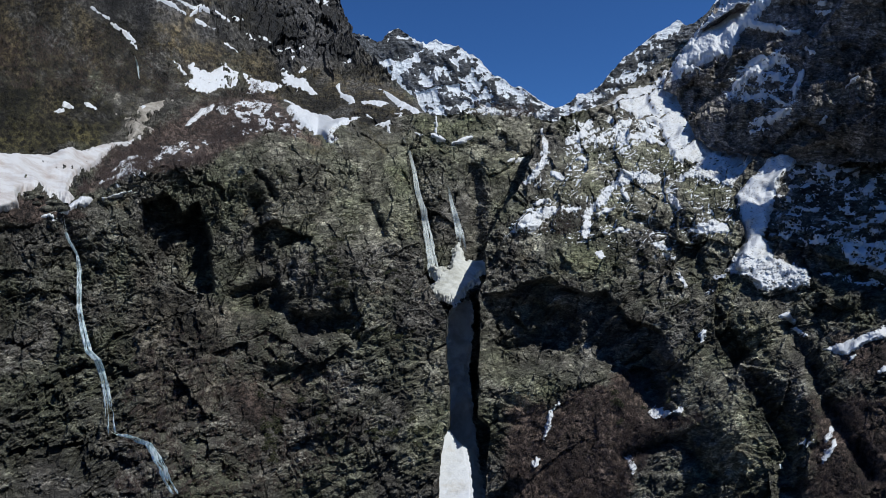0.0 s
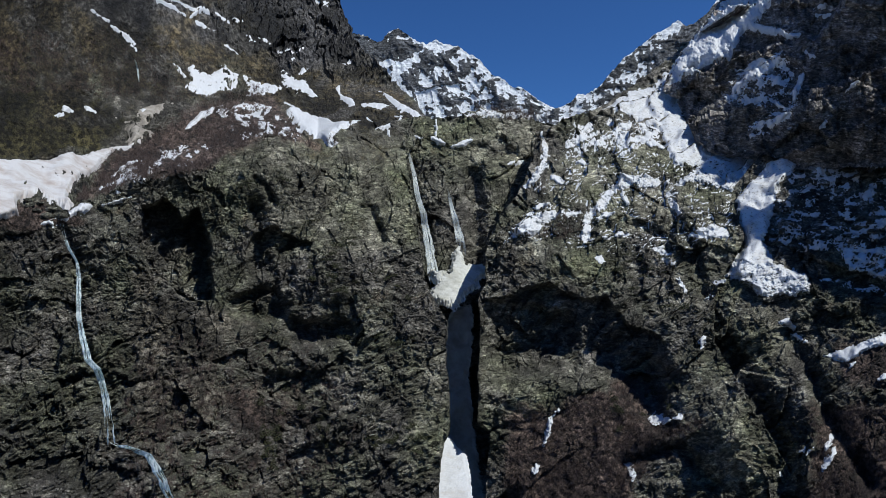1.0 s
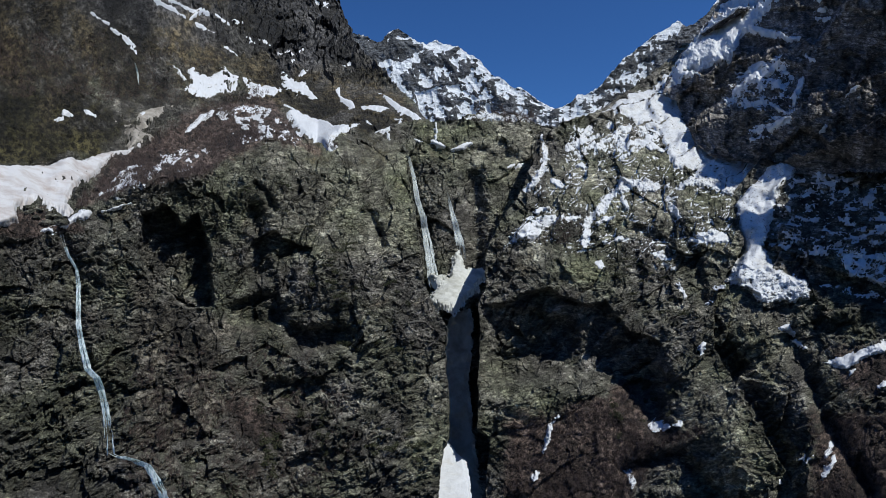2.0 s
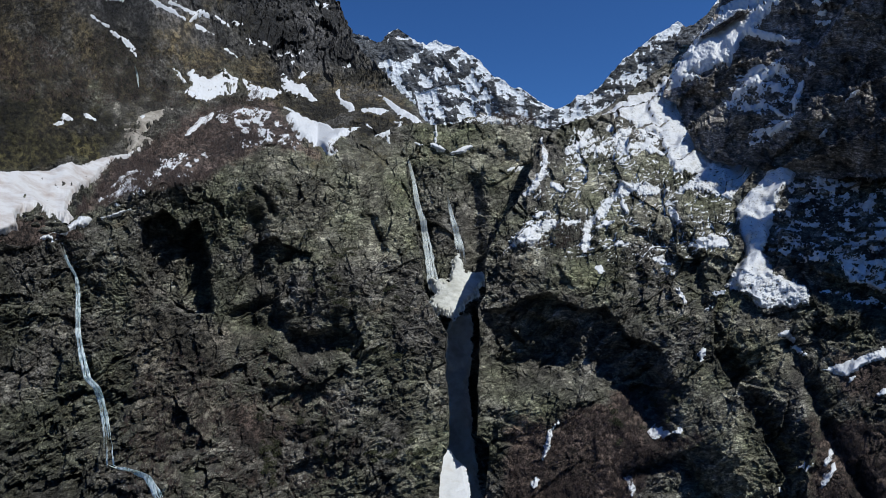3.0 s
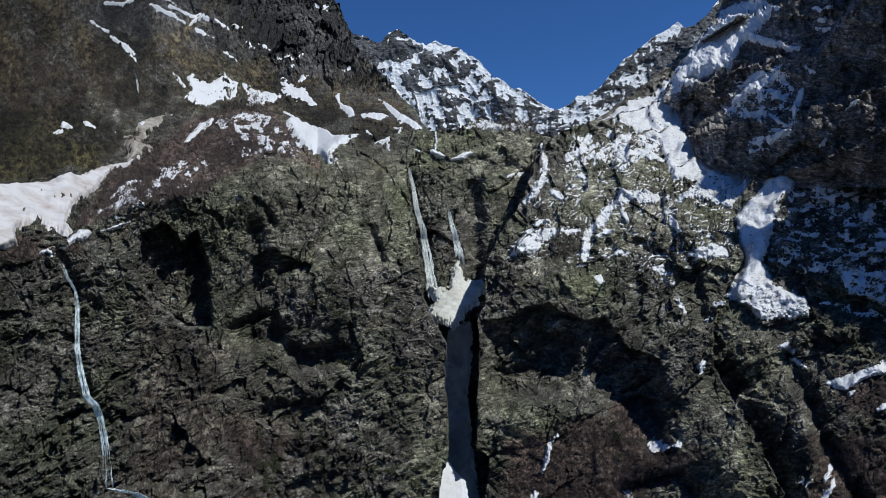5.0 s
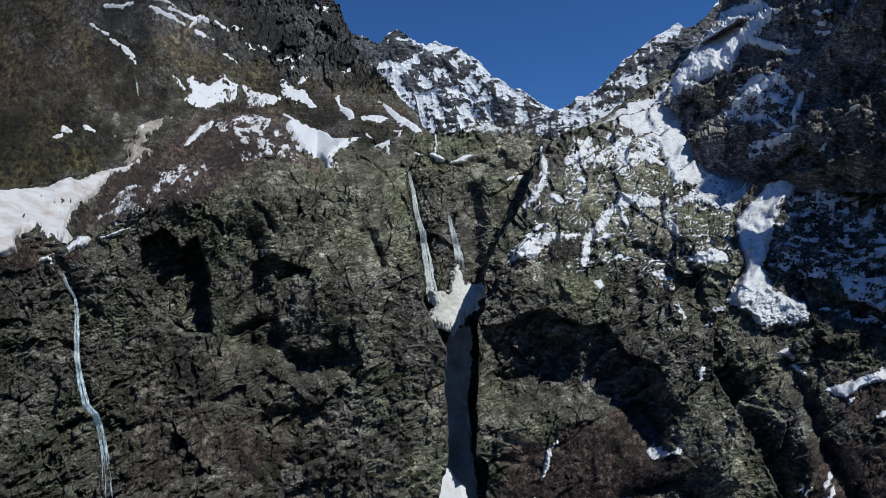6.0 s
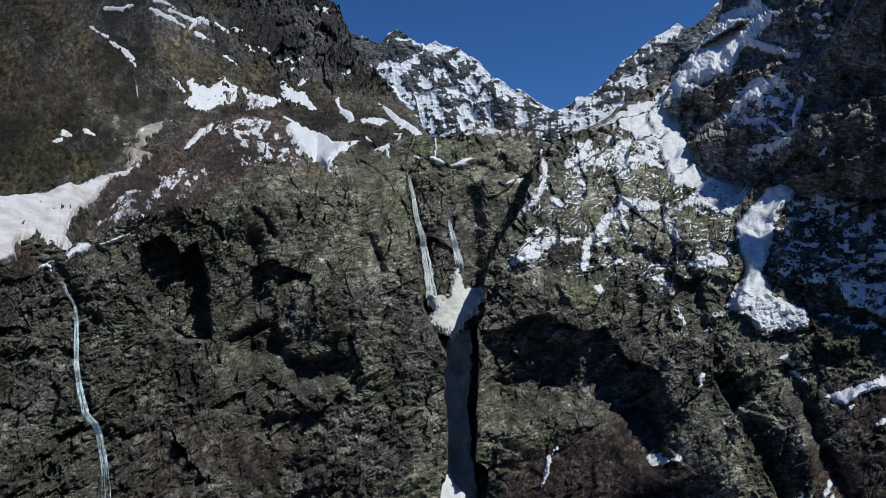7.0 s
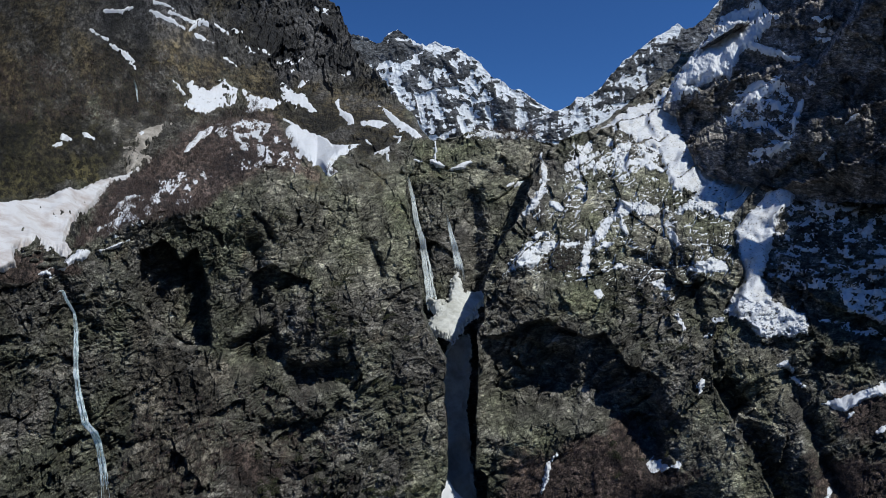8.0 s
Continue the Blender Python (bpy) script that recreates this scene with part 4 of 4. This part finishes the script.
BUTTRESS_CLEFTS += [
    ([(291, 84), (297, 64), (302, 49)], 6), ([(252, 27), (267, 36), (289, 40)], 6), ([(427, -173), (423, -183), (424, -192)], 5), ([(418, -106), (427, -110), (443, -103)], 4),
    ([(263, -6), (284, 1), (293, 5)], 4),
]
BUTTRESS_CLEFTS += [([(386, -75), (391, -87), (397, -96)], 4)]
for k, (line, wide) in enumerate(BUTTRESS_CLEFTS):
    drift(RIGHT, ribbon(line, wide * (1.2 if wide > 8 else 1.0)), 1.3 if wide > 8 else 2.0, step=0.9, ragged=7, soft=3, holes=0.75 if wide > 8 else 0.0, label="snow lying in a cleft of the buttress", seed=90 + k)
drift(RIGHT, [(158, 131), (256, 177), (386, 131), (492, 84), (478, -8), (386, -32), (256, -36), (131, -13)], -0.3, step=0.9, ragged=10, holes=1.3, name="snow_speckle", label="scraps of snow in the cracks of the buttress", seed=87)

# under the shaded wall
# stones on the snow, which also darken it in place of missing shade
drift(SIDE, [(539, 130), (520, 107), (497, 84), (478, 60), (486, 10), (493, -18), (474, -42), (506, -55), (545, -55), (532, -27), (526, -8), (534, 19), (552, 84), (580, 114), (608, 125)], 2.4, STONY, ragged=5, smooth=3, label="snow couloir half in the shade of the wall")
drift(SIDE, [(471, -40), (515, -45), (557, -53), (601, -73), (599, -101), (550, -108), (520, -107), (495, -84), (461, -68)], 2.6, STONY, step=0.8, ragged=7, holes=0.62, label="avalanche snow with scattered stones", seed=118)
# the darker snow colour here stands in for the wall's deeper shade
drift(SIDE, [(545, 123), (645, 133), (793, 121), (793, 1), (636, -32), (571, -31), (532, -19)], 0.5, DUSTY_SHADED, step=1.1, ragged=9, holes=1.9, label="shaded snow slope with rocks standing through", seed=119)
drift(SIDE, [(634, -23), (664, -18), (793, -23), (793, -92), (719, -82), (664, -62)], 0.7, step=1.0, ragged=8, holes=0.8, label=SPECK, seed=120)
drift(SIDE, [(608, -73), (664, -78), (756, -96), (756, -120), (664, -96)], 0.2, step=1.0, ragged=8, holes=1.0, label=SPECK, seed=121)
drift(SIDE, [(619, -209), (654, -198), (691, -184), (728, -168), (775, -157), (756, -184), (696, -200), (661, -223), (636, -214)], 1.6, step=0.9, ragged=4, smooth=4)
for k, (line, wide) in enumerate((([(550, -147), (563, -149), (575, -162)], 10), ([(573, -170), (584, -179), (597, -186)], 10), ([(643, -368), (630, -385), (619, -407)], 13), ([(638, -344), (632, -355), (626, -368)], 8), ([(665, -231), (669, -225), (675, -221)], 6), ([(580, -368), (594, -366), (608, -359)], 6), ([(714, -251), (721, -246), (738, -240)], 7), ([(548, -381), (554, -398), (563, -416)], 8))):
    drift(SIDE, ribbon(line, wide), 1.0, step=0.9, ragged=5, soft=3, label="small snow patch on a dark rock rib", seed=130 + k)
drift(WALL, SNOW_BAND, 4.0, step=0.9, ragged=7, holes=0.65, smooth=4, label="steep snow below the crest of the wall", seed=140)
drift(WALL, [(367, 270), (397, 318), (432, 367), (469, 407), (520, 420), (545, 401), (495, 348), (476, 305), (423, 283), (390, 264)], 2.6, step=1.0, ragged=9, holes=0.7, label="broken snow among the rocks of the crest", seed=141)
drift(WALL, [(446, 232), (470, 262), (505, 300), (560, 312), (578, 280), (565, 228), (520, 206)], 0.6, step=0.8, ragged=12, holes=1.0, label="scraps of snow on the broken wall", seed=142)
drift(WALL, [(500, 180), (540, 215), (575, 250), (585, 225), (570, 190), (530, 165)], 0.4, step=0.8, ragged=10, holes=1.0, label="scraps of snow on the broken wall", seed=143)
WALL_LEDGES = [
    ([(486, 373), (504, 359), (534, 346), (584, 333)], 11), ([(474, 246), (506, 268), (530, 279), (554, 299)], 16), ([(478, 283), (506, 284), (526, 292)], 7), ([(575, 221), (580, 242), (591, 270)], 9),
    ([(534, 179), (548, 190), (569, 201)], 9), ([(499, 214), (510, 218), (526, 221)], 7), ([(545, 223), (552, 214), (569, 207)], 6), ([(608, 401), (622, 390), (640, 392)], 8),
]
WALL_LEDGES += [
    ([(608, 379), (623, 377), (630, 381)], 5), ([(610, 368), (623, 366), (636, 368)], 5), ([(506, 388), (526, 392), (552, 405)], 8), ([(478, 353), (515, 381), (550, 398)], 6),
    ([(504, 166), (513, 168), (525, 168)], 5), ([(594, 307), (601, 299), (613, 297)], 7), ([(617, 173), (623, 177), (628, 181)], 5),
]
WALL_LEDGES += [([(659, 229), (671, 236), (684, 246)], 5)]
for k, (line, wide) in enumerate(WALL_LEDGES):
    drift(WALL, ribbon(line, wide), 2.4, step=1.0, ragged=5, soft=3, label="snow caught on a ledge of the dark wall", seed=150 + k)


# ---- waterfalls ----
def water_material(name, thick, tint):
    m, n, l, s = material(name)
    pos = n.new("ShaderNodeNewGeometry").outputs["Position"]
    f = noise_node(n, l, pos, 1.1, 6, 0.65, ((0, 0, 0), (2.6, 0.6, 0.09)))
    l.new(ramp_node(n, l, f, [(0.3, tint), (0.58, (0.90, 0.95, 0.95))]), s.inputs["Base Color"])
    l.new(ramp_node(n, l, f, [(0.28, (0.0,)), (0.52, (thick,))]), s.inputs["Alpha"])
    s.inputs["Roughness"].default_value = 0.5
    return m


WATER, VEIL = water_material("falling_water", 0.95, (0.36, 0.62, 0.68)), water_material("veil_of_water", 0.34, (0.66, 0.76, 0.79))


def part(name, me, mat, parent, label=""):
    me.materials.append(mat)
    ob = new(name, me)
    ob.parent = parent
    return tagged(ob, label)


def tube(name, pts, radii, sides=6, squash=0.6):
    """A rounded strand along points, flattened against the rock."""
    pts = np.asarray(pts, float)
    t = np.gradient(pts, axis=0)
    t /= np.linalg.norm(t, axis=1)[:, None] + 1e-9
    u = np.cross(t, np.array((0.0, 1.0, 0.0)))
    u /= np.linalg.norm(u, axis=1)[:, None] + 1e-9
    v = np.cross(t, u)
    a = np.linspace(0, 2 * np.pi, sides + 1)
    P = pts[:, None] + (np.cos(a)[None, :, None] * u[:, None] + squash * np.sin(a)[None, :, None] * v[:, None]) * np.asarray(radii)[:, None, None]
    me = grid_mesh(name, P)
    me.polygons.foreach_set("use_smooth", np.ones(len(me.polygons), bool))
    return me


def waterfall(face, line, wide, strands, lift, label, seed):
    """Strands of water that start together at the lip and fan out as they fall. wide: at the lip and at the foot, in metres."""
    rng = np.random.default_rng(seed)
    ln = np.array(line, float)
    at = np.concatenate([[0], np.cumsum(np.hypot(*np.diff(ln, axis=0).T))])
    s = np.linspace(0, at[-1], max(12, int(at[-1] / 2)))
    b, r = np.interp(s, at, ln[:, 0]), np.interp(s, at, ln[:, 1])
    d = face.surface(b[None], r[None])[0][0][:, 1]
    d = np.min([np.roll(d, j) for j in range(-4, 5)], 0) - lift
    P = spot(b, r, np.convolve(np.pad(d, 4, mode="edge"), np.ones(9) / 9, "valid"))
    fall = new("waterfall")
    fall.location = P[-1]
    tagged(fall, label, "waterfall", "waterfalls")
    f = s / s[-1]
    for j in range(strands):
        i0, i1 = (0, len(s)) if j < 2 else (int(rng.uniform(0, 0.35) * len(s)), int(rng.uniform(0.7, 1.0) * len(s)))
        if i1 - i0 < 6:
            continue
        side = rng.uniform(-1, 1)
        w = (wide[0] + (wide[1] - wide[0]) * f) * 0.5
        q = P.copy()
        q[:, 0] += side * w + 0.4 * w * fractal(np.stack([s, 0 * s + j * 9.1, 0 * s], -1), 14, 3, seed + j)
        q[:, 1] -= 1.2 * rng.uniform(0, 1)
        rad = (0.14 + (0.17 if face is MIDDLE else 0.2) * w) * rng.uniform(0.5, 1.0) * np.clip(np.minimum(np.arange(len(s)) - i0, i1 - np.arange(len(s))) / 4, 0.1, 1)
        part("strand", tube("strand", q[i0:i1] - P[-1], rad[i0:i1], 8, 0.16), VEIL if face is MIDDLE else WATER, fall)
    return fall


waterfall(LEFT, [(-625, -5), (-621, -16), (-613, -36), (-601, -57), (-597, -82), (-597, -147), (-592, -184), (-582, -225), (-567, -240), (-557, -272), (-550, -314), (-546, -372)], (0.5, 2.0), 12, 5.0, "thin turquoise waterfall dropping from a snowfield", 1)
waterfall(LEFT, [(-546, -372), (-527, -377), (-504, -381), (-484, -390), (-472, -407), (-458, -439), (-439, -481)], (1.6, 1.8), 7, 3.5, "turquoise stream tumbling over boulders", 3)
waterfall(MIDDLE, [(-67, 160), (-57, 140), (-48, 105), (-43, 70), (-33, 38), (-26, -4), (-19, -45), (-13, -77)], (0.8, 6.5), 22, 4.0, "tall white waterfall veiling the gorge wall", 4)
waterfall(MIDDLE, [(6, 84), (12, 58), (19, 31), (26, 1), (33, -29)], (0.8, 6.0), 18, 4.0, "shorter white waterfall beside the tall one", 5)
waterfall(LEFT, [(-506, 299), (-502, 284), (-498, 260)], (0.8, 2.0), 5, 2.5, "faint small waterfall on a dark outcrop", 6)


# ---- scrub, bushes, trees and boulders ----
def in_outline(face, outline, count, seed):
    """Places on a face, strewn inside an outline, and clumped."""
    rng = np.random.default_rng(seed)
    xs, ys = [p[0] for p in outline], [p[1] for p in outline]
    b, r = rng.uniform(min(xs), max(xs), count * 5), rng.uniform(min(ys), max(ys), count * 5)
    clump = fractal(np.stack([b, r, 0 * b], -1), 22, 4, seed)
    ok = (inside(b, r, outline) + 8 * clump > 0) & (clump + rng.uniform(-0.35, 0.35, len(b)) > -0.05)
    b, r = b[ok][:count], r[ok][:count]
    return face.surface(b[None], r[None])[0][0], rng


def plant_material(name, a, b):
    m, n, l, s = material(name)
    info = n.new("ShaderNodeNewGeometry").outputs["Random Per Island"]
    l.new(ramp_node(n, l, info, [(0.0, a), (1.0, b)]), s.inputs["Base Color"])
    s.inputs["Roughness"].default_value = 0.9
    return m


TWIG = plant_material("bare_twigs", (0.055, 0.038, 0.034), (0.15, 0.11, 0.095))
BARK = plant_material("pale_bark", (0.16, 0.14, 0.12), (0.34, 0.31, 0.28))
LEAF = plant_material("juniper_green", (0.022, 0.028, 0.012), (0.060, 0.062, 0.026))


def twigs(points, rng, tall, count, thick):
    """Many bare shrubs in one mesh: each a spray of thin tapered three-sided twigs."""
    n = len(points) * count
    foot = np.repeat(points, count, 0) + rng.normal(0, 0.25, (n, 3)) * tall * 0.5
    way = rng.normal(0, 0.55, (n, 3)) + (0, -0.15, 1.0)
    way /= np.linalg.norm(way, axis=1)[:, None]
    tip = foot + way * (tall * rng.uniform(0.5, 1.2, n))[:, None]
    side = np.cross(way, rng.normal(0, 1, (n, 3)))
    side /= np.linalg.norm(side, axis=1)[:, None]
    other = np.cross(way, side)
    w = thick * rng.uniform(0.6, 1.4, n)[:, None]
    v = np.stack([foot + side * w, foot - side * w * 0.5 + other * w * 0.87, foot - side * w * 0.5 - other * w * 0.87, tip], 1).reshape(-1, 3)
    f = (np.arange(n)[:, None, None] * 4 + np.array(((0, 1, 3), (1, 2, 3), (2, 0, 3)))[None]).reshape(-1, 3)
    me = bpy.data.meshes.new("twigs")
    me.from_pydata(v.tolist(), [], f.tolist())
    return me


def scrub(face, outline, count, seed, tall=1.7, label="leafless brown scrub over the rock"):
    pts, rng = in_outline(face, outline, count, seed)
    me = twigs(pts, rng, tall, 9, 0.045)
    me.materials.append(TWIG)
    return tagged(new("scrub", me), label, "scrub", kind="stuff")


scrub(LEFT, [(-606, 38), (-495, 84), (-402, 101), (-337, 140), (-282, 160), (-208, 142), (-245, 191), (-282, 233), (-374, 233), (-458, 186), (-560, 121)], 4500, 1, 2.0, "leafless brown birch scrub on the shoulder")
scrub(LEFT, [(-449, -184), (-245, -184), (-133, -296), (-171, -425), (-337, -481), (-541, -481), (-513, -240)], 1600, 2)
scrub(RIGHT, [(107, -305), (200, -291), (311, -240), (339, -314), (432, -323), (339, -379), (284, -481), (107, -481)], 3600, 3)
scrub(RIGHT, [(158, 33), (228, 31), (237, -8), (163, -8)], 350, 4)
scrub(SIDE, [(608, -296), (756, -296), (756, -481), (589, -481)], 900, 5)
scrub(LEFT, [(-782, 325), (-588, 344), (-449, 335), (-337, 297), (-430, 223), (-615, 242), (-782, 223)], 3000, 7, 2.2, "leafless scrub on the stony hillside")
scrub(MIDDLE, [(43, 209), (145, 216), (154, 203), (52, 197)], 500, 6, 3.0, "leafless birch wood on the brow")


def bush_thing(seed, wide, tall):
    """A low juniper: stems from one foot under a ragged crown of small leaf clumps."""
    rng = np.random.default_rng(seed)
    bush = new("bush")
    me = twigs(np.zeros((1, 3)), rng, tall * 0.8, 10, 0.05)
    part("stem", me, TWIG, bush)
    n = 240
    d = rng.normal(0, 1, (n, 3))
    d /= np.linalg.norm(d, axis=1)[:, None]
    lobes = rng.normal(0, 0.35, (6, 3)) * (wide, wide, tall * 0.5) + (0, 0, tall * 0.45)
    c = lobes[rng.integers(0, 6, n)] + d * rng.uniform(0.3, 1.0, n)[:, None] ** 0.5 * (wide * 0.36, wide * 0.36, tall * 0.34)
    c[:, 2] = np.maximum(c[:, 2], 0.05)
    s = rng.uniform(0.10, 0.24, n)[:, None, None]
    tri = rng.normal(0, 1, (n, 4, 3))
    tri /= np.linalg.norm(tri, axis=2)[:, :, None]
    v = (c[:, None] + tri * s).reshape(-1, 3)
    f = (np.arange(n)[:, None, None] * 4 + np.array(((0, 1, 2), (0, 2, 3), (0, 3, 1), (1, 3, 2)))[None]).reshape(-1, 3)
    me = bpy.data.meshes.new("foliage")
    me.from_pydata(v.tolist(), [], f.tolist())
    part("foliage", me, LEAF, bush)
    return tagged(bush, "dark green juniper bush clinging to a rock ledge", "bush", "bushes on the cliffs")


def tree_thing(seed, tall):
    """A bare mountain birch: a leaning tapered trunk, limbs and a crown of fine twigs."""
    rng = np.random.default_rng(seed)
    tree = new("tree")
    z = np.linspace(0, 1, 7)
    pts = np.stack([0.18 * tall * z ** 1.6 + 0.05 * rng.normal(0, 1, 7) * z, 0.08 * rng.normal(0, 1, 7) * z, tall * 0.85 * z - 0.4], -1)
    part("trunk", tube("trunk", pts, 0.14 * (1 - 0.8 * z), 5, 1.0), BARK, tree)
    ends = []
    for k in range(7):
        a, i = rng.uniform(0, 6.28), rng.integers(2, 6)
        way = np.array((np.cos(a), np.sin(a), rng.uniform(0.5, 1.1))) * tall * rng.uniform(0.18, 0.32)
        limb = pts[i] + way * np.linspace(0, 1, 4)[:, None]
        part("limb", tube("limb", limb, 0.05 * np.linspace(1, 0.3, 4), 4, 1.0), BARK, tree)
        ends += [limb[2], limb[3]]
    part("crown", twigs(np.array(ends), rng, tall * 0.3, 12, 0.03), TWIG, tree)
    return tagged(tree, "small bare birch tree on a snowy brow", "tree", "birches on the brows")


def plant(thing, face, outline, count, seed, size=(0.7, 1.5)):
    pts, rng = in_outline(face, outline, count, seed)
    for p in pts:
        k = rng.uniform(*size)
        copy = copy_thing(thing, Matrix.LocRotScale(Vector(p), Euler((0, 0, rng.uniform(0, 6.28))), None))
        copy.scale = (k, k, k * rng.uniform(0.8, 1.2))


def take_away(thing):
    for o in (*thing.children_recursive, thing):
        bpy.data.objects.remove(o)


bushes = [bush_thing(1, 2.6, 1.6), bush_thing(2, 3.6, 1.5), bush_thing(3, 2.0, 2.0)]
for k, (face, outline, count) in enumerate((
        (LEFT, [(-226, -55), (-50, -73), (-41, -184), (-133, -203), (-208, -166)], 36), (LEFT, [(-337, 103), (-208, 66), (-133, 1), (-171, -55), (-328, 19)], 20),
        (LEFT, [(-310, -259), (-208, -277), (-171, -379), (-282, -407)], 22), (LEFT, [(-133, -314), (-32, -333), (-41, -425), (-152, -425)], 14),
        (RIGHT, [(256, -27), (386, -36), (404, -129), (311, -147), (247, -73)], 22), (RIGHT, [(274, -240), (386, -240), (395, -351), (284, -333)], 14), (RIGHT, [(182, -36), (256, -55), (247, -96), (182, -82)], 8))):
    plant(bushes[k % 3], face, outline, count, 40 + k)
trees = [tree_thing(4, 6.0), tree_thing(5, 5.0), tree_thing(6, 7.0)]
for k, (face, outline, count) in enumerate(((LEFT, [(-333, 244), (-272, 246), (-291, 231), (-356, 227)], 40), (MIDDLE, [(47, 220), (145, 220), (149, 209), (52, 207)], 34), (LEFT, [(-402, 200), (-337, 228), (-356, 196)], 16), (LEFT, [(-208, 145), (-180, 158), (-171, 140)], 6))):
    plant(trees[k % 3], face, outline, count, 60 + k, (0.7, 1.2))
for thing in bushes + trees:
    take_away(thing)


def boulder(seed, size):
    """A rounded block with flat breaks, cut by a few planes."""
    rng = np.random.default_rng(seed)
    bm = bmesh.new()
    bmesh.ops.create_icosphere(bm, subdivisions=3, radius=1.0)
    cuts = [(unit(rng.normal(0, 1, 3)), rng.uniform(0.4, 0.75)) for k in range(12)]
    for v in bm.verts:
        p = np.array(v.co)
        for n, d in cuts:
            over = p @ n - d
            if over > 0:
                p = p - n * over * 0.92
        p = p * (1 + 0.05 * noise.fractal(Vector(p * 2.3) + Vector((seed, 0, 0)), 0.6, 2.0, 4))
        v.co = Vector(p * size * (1.3, 1.0, 0.65))
    me = bpy.data.meshes.new("boulder")
    bm.to_mesh(me)
    bm.free()
    me.materials.append(GREY)
    return me


stones = [boulder(k, 1.0) for k in range(5)]
rng = np.random.default_rng(99)
for face, outline, count, low, high, lift, label in (
        (LEFT, [(-686, 42), (-638, 38), (-615, 27), (-623, 10), (-652, 19), (-680, 31)], 16, 1.0, 2.6, 1.4, "dark boulder at the lip of the waterfall"),
        (LEFT, [(-541, -372), (-449, -379), (-430, -453), (-495, -425)], 16, 0.6, 1.5, 0.6, "wet boulder beside the tumbling stream"),
        (LEFT, [(-717, 89), (-643, 98), (-615, 66), (-671, 47), (-722, 52)], 14, 0.3, 0.7, 2.2, "small stone on the dusty snowfield"),
        (SIDE, [(478, -59), (552, -64), (589, -92), (515, -99)], 40, 0.35, 0.9, 2.6, "dark stone lying on the avalanche snow"),
        (RIGHT, [(409, 131), (497, 114), (487, 84), (386, 89)], 40, 0.4, 1.1, 1.8, "dark stone lying on the avalanche snow"),
        (RIGHT, [(321, 242), (386, 256), (399, 131), (376, 131)], 24, 0.4, 1.0, 4.2, "dark stone lying on the avalanche snow")):
    pts, _ = in_outline(face, outline, count, int(rng.integers(1, 999)))
    for p in pts:
        ob = new("boulder", stones[int(rng.integers(0, 5))])
        k = rng.uniform(low, high)
        ob.matrix_world = Matrix.LocRotScale(Vector(p) + Vector((0, -lift, 0.25 * k)), Euler((rng.uniform(-0.4, 0.4), rng.uniform(-0.4, 0.4), rng.uniform(0, 6))), (k, k, k))
        tagged(ob, label, "boulder", "boulders")
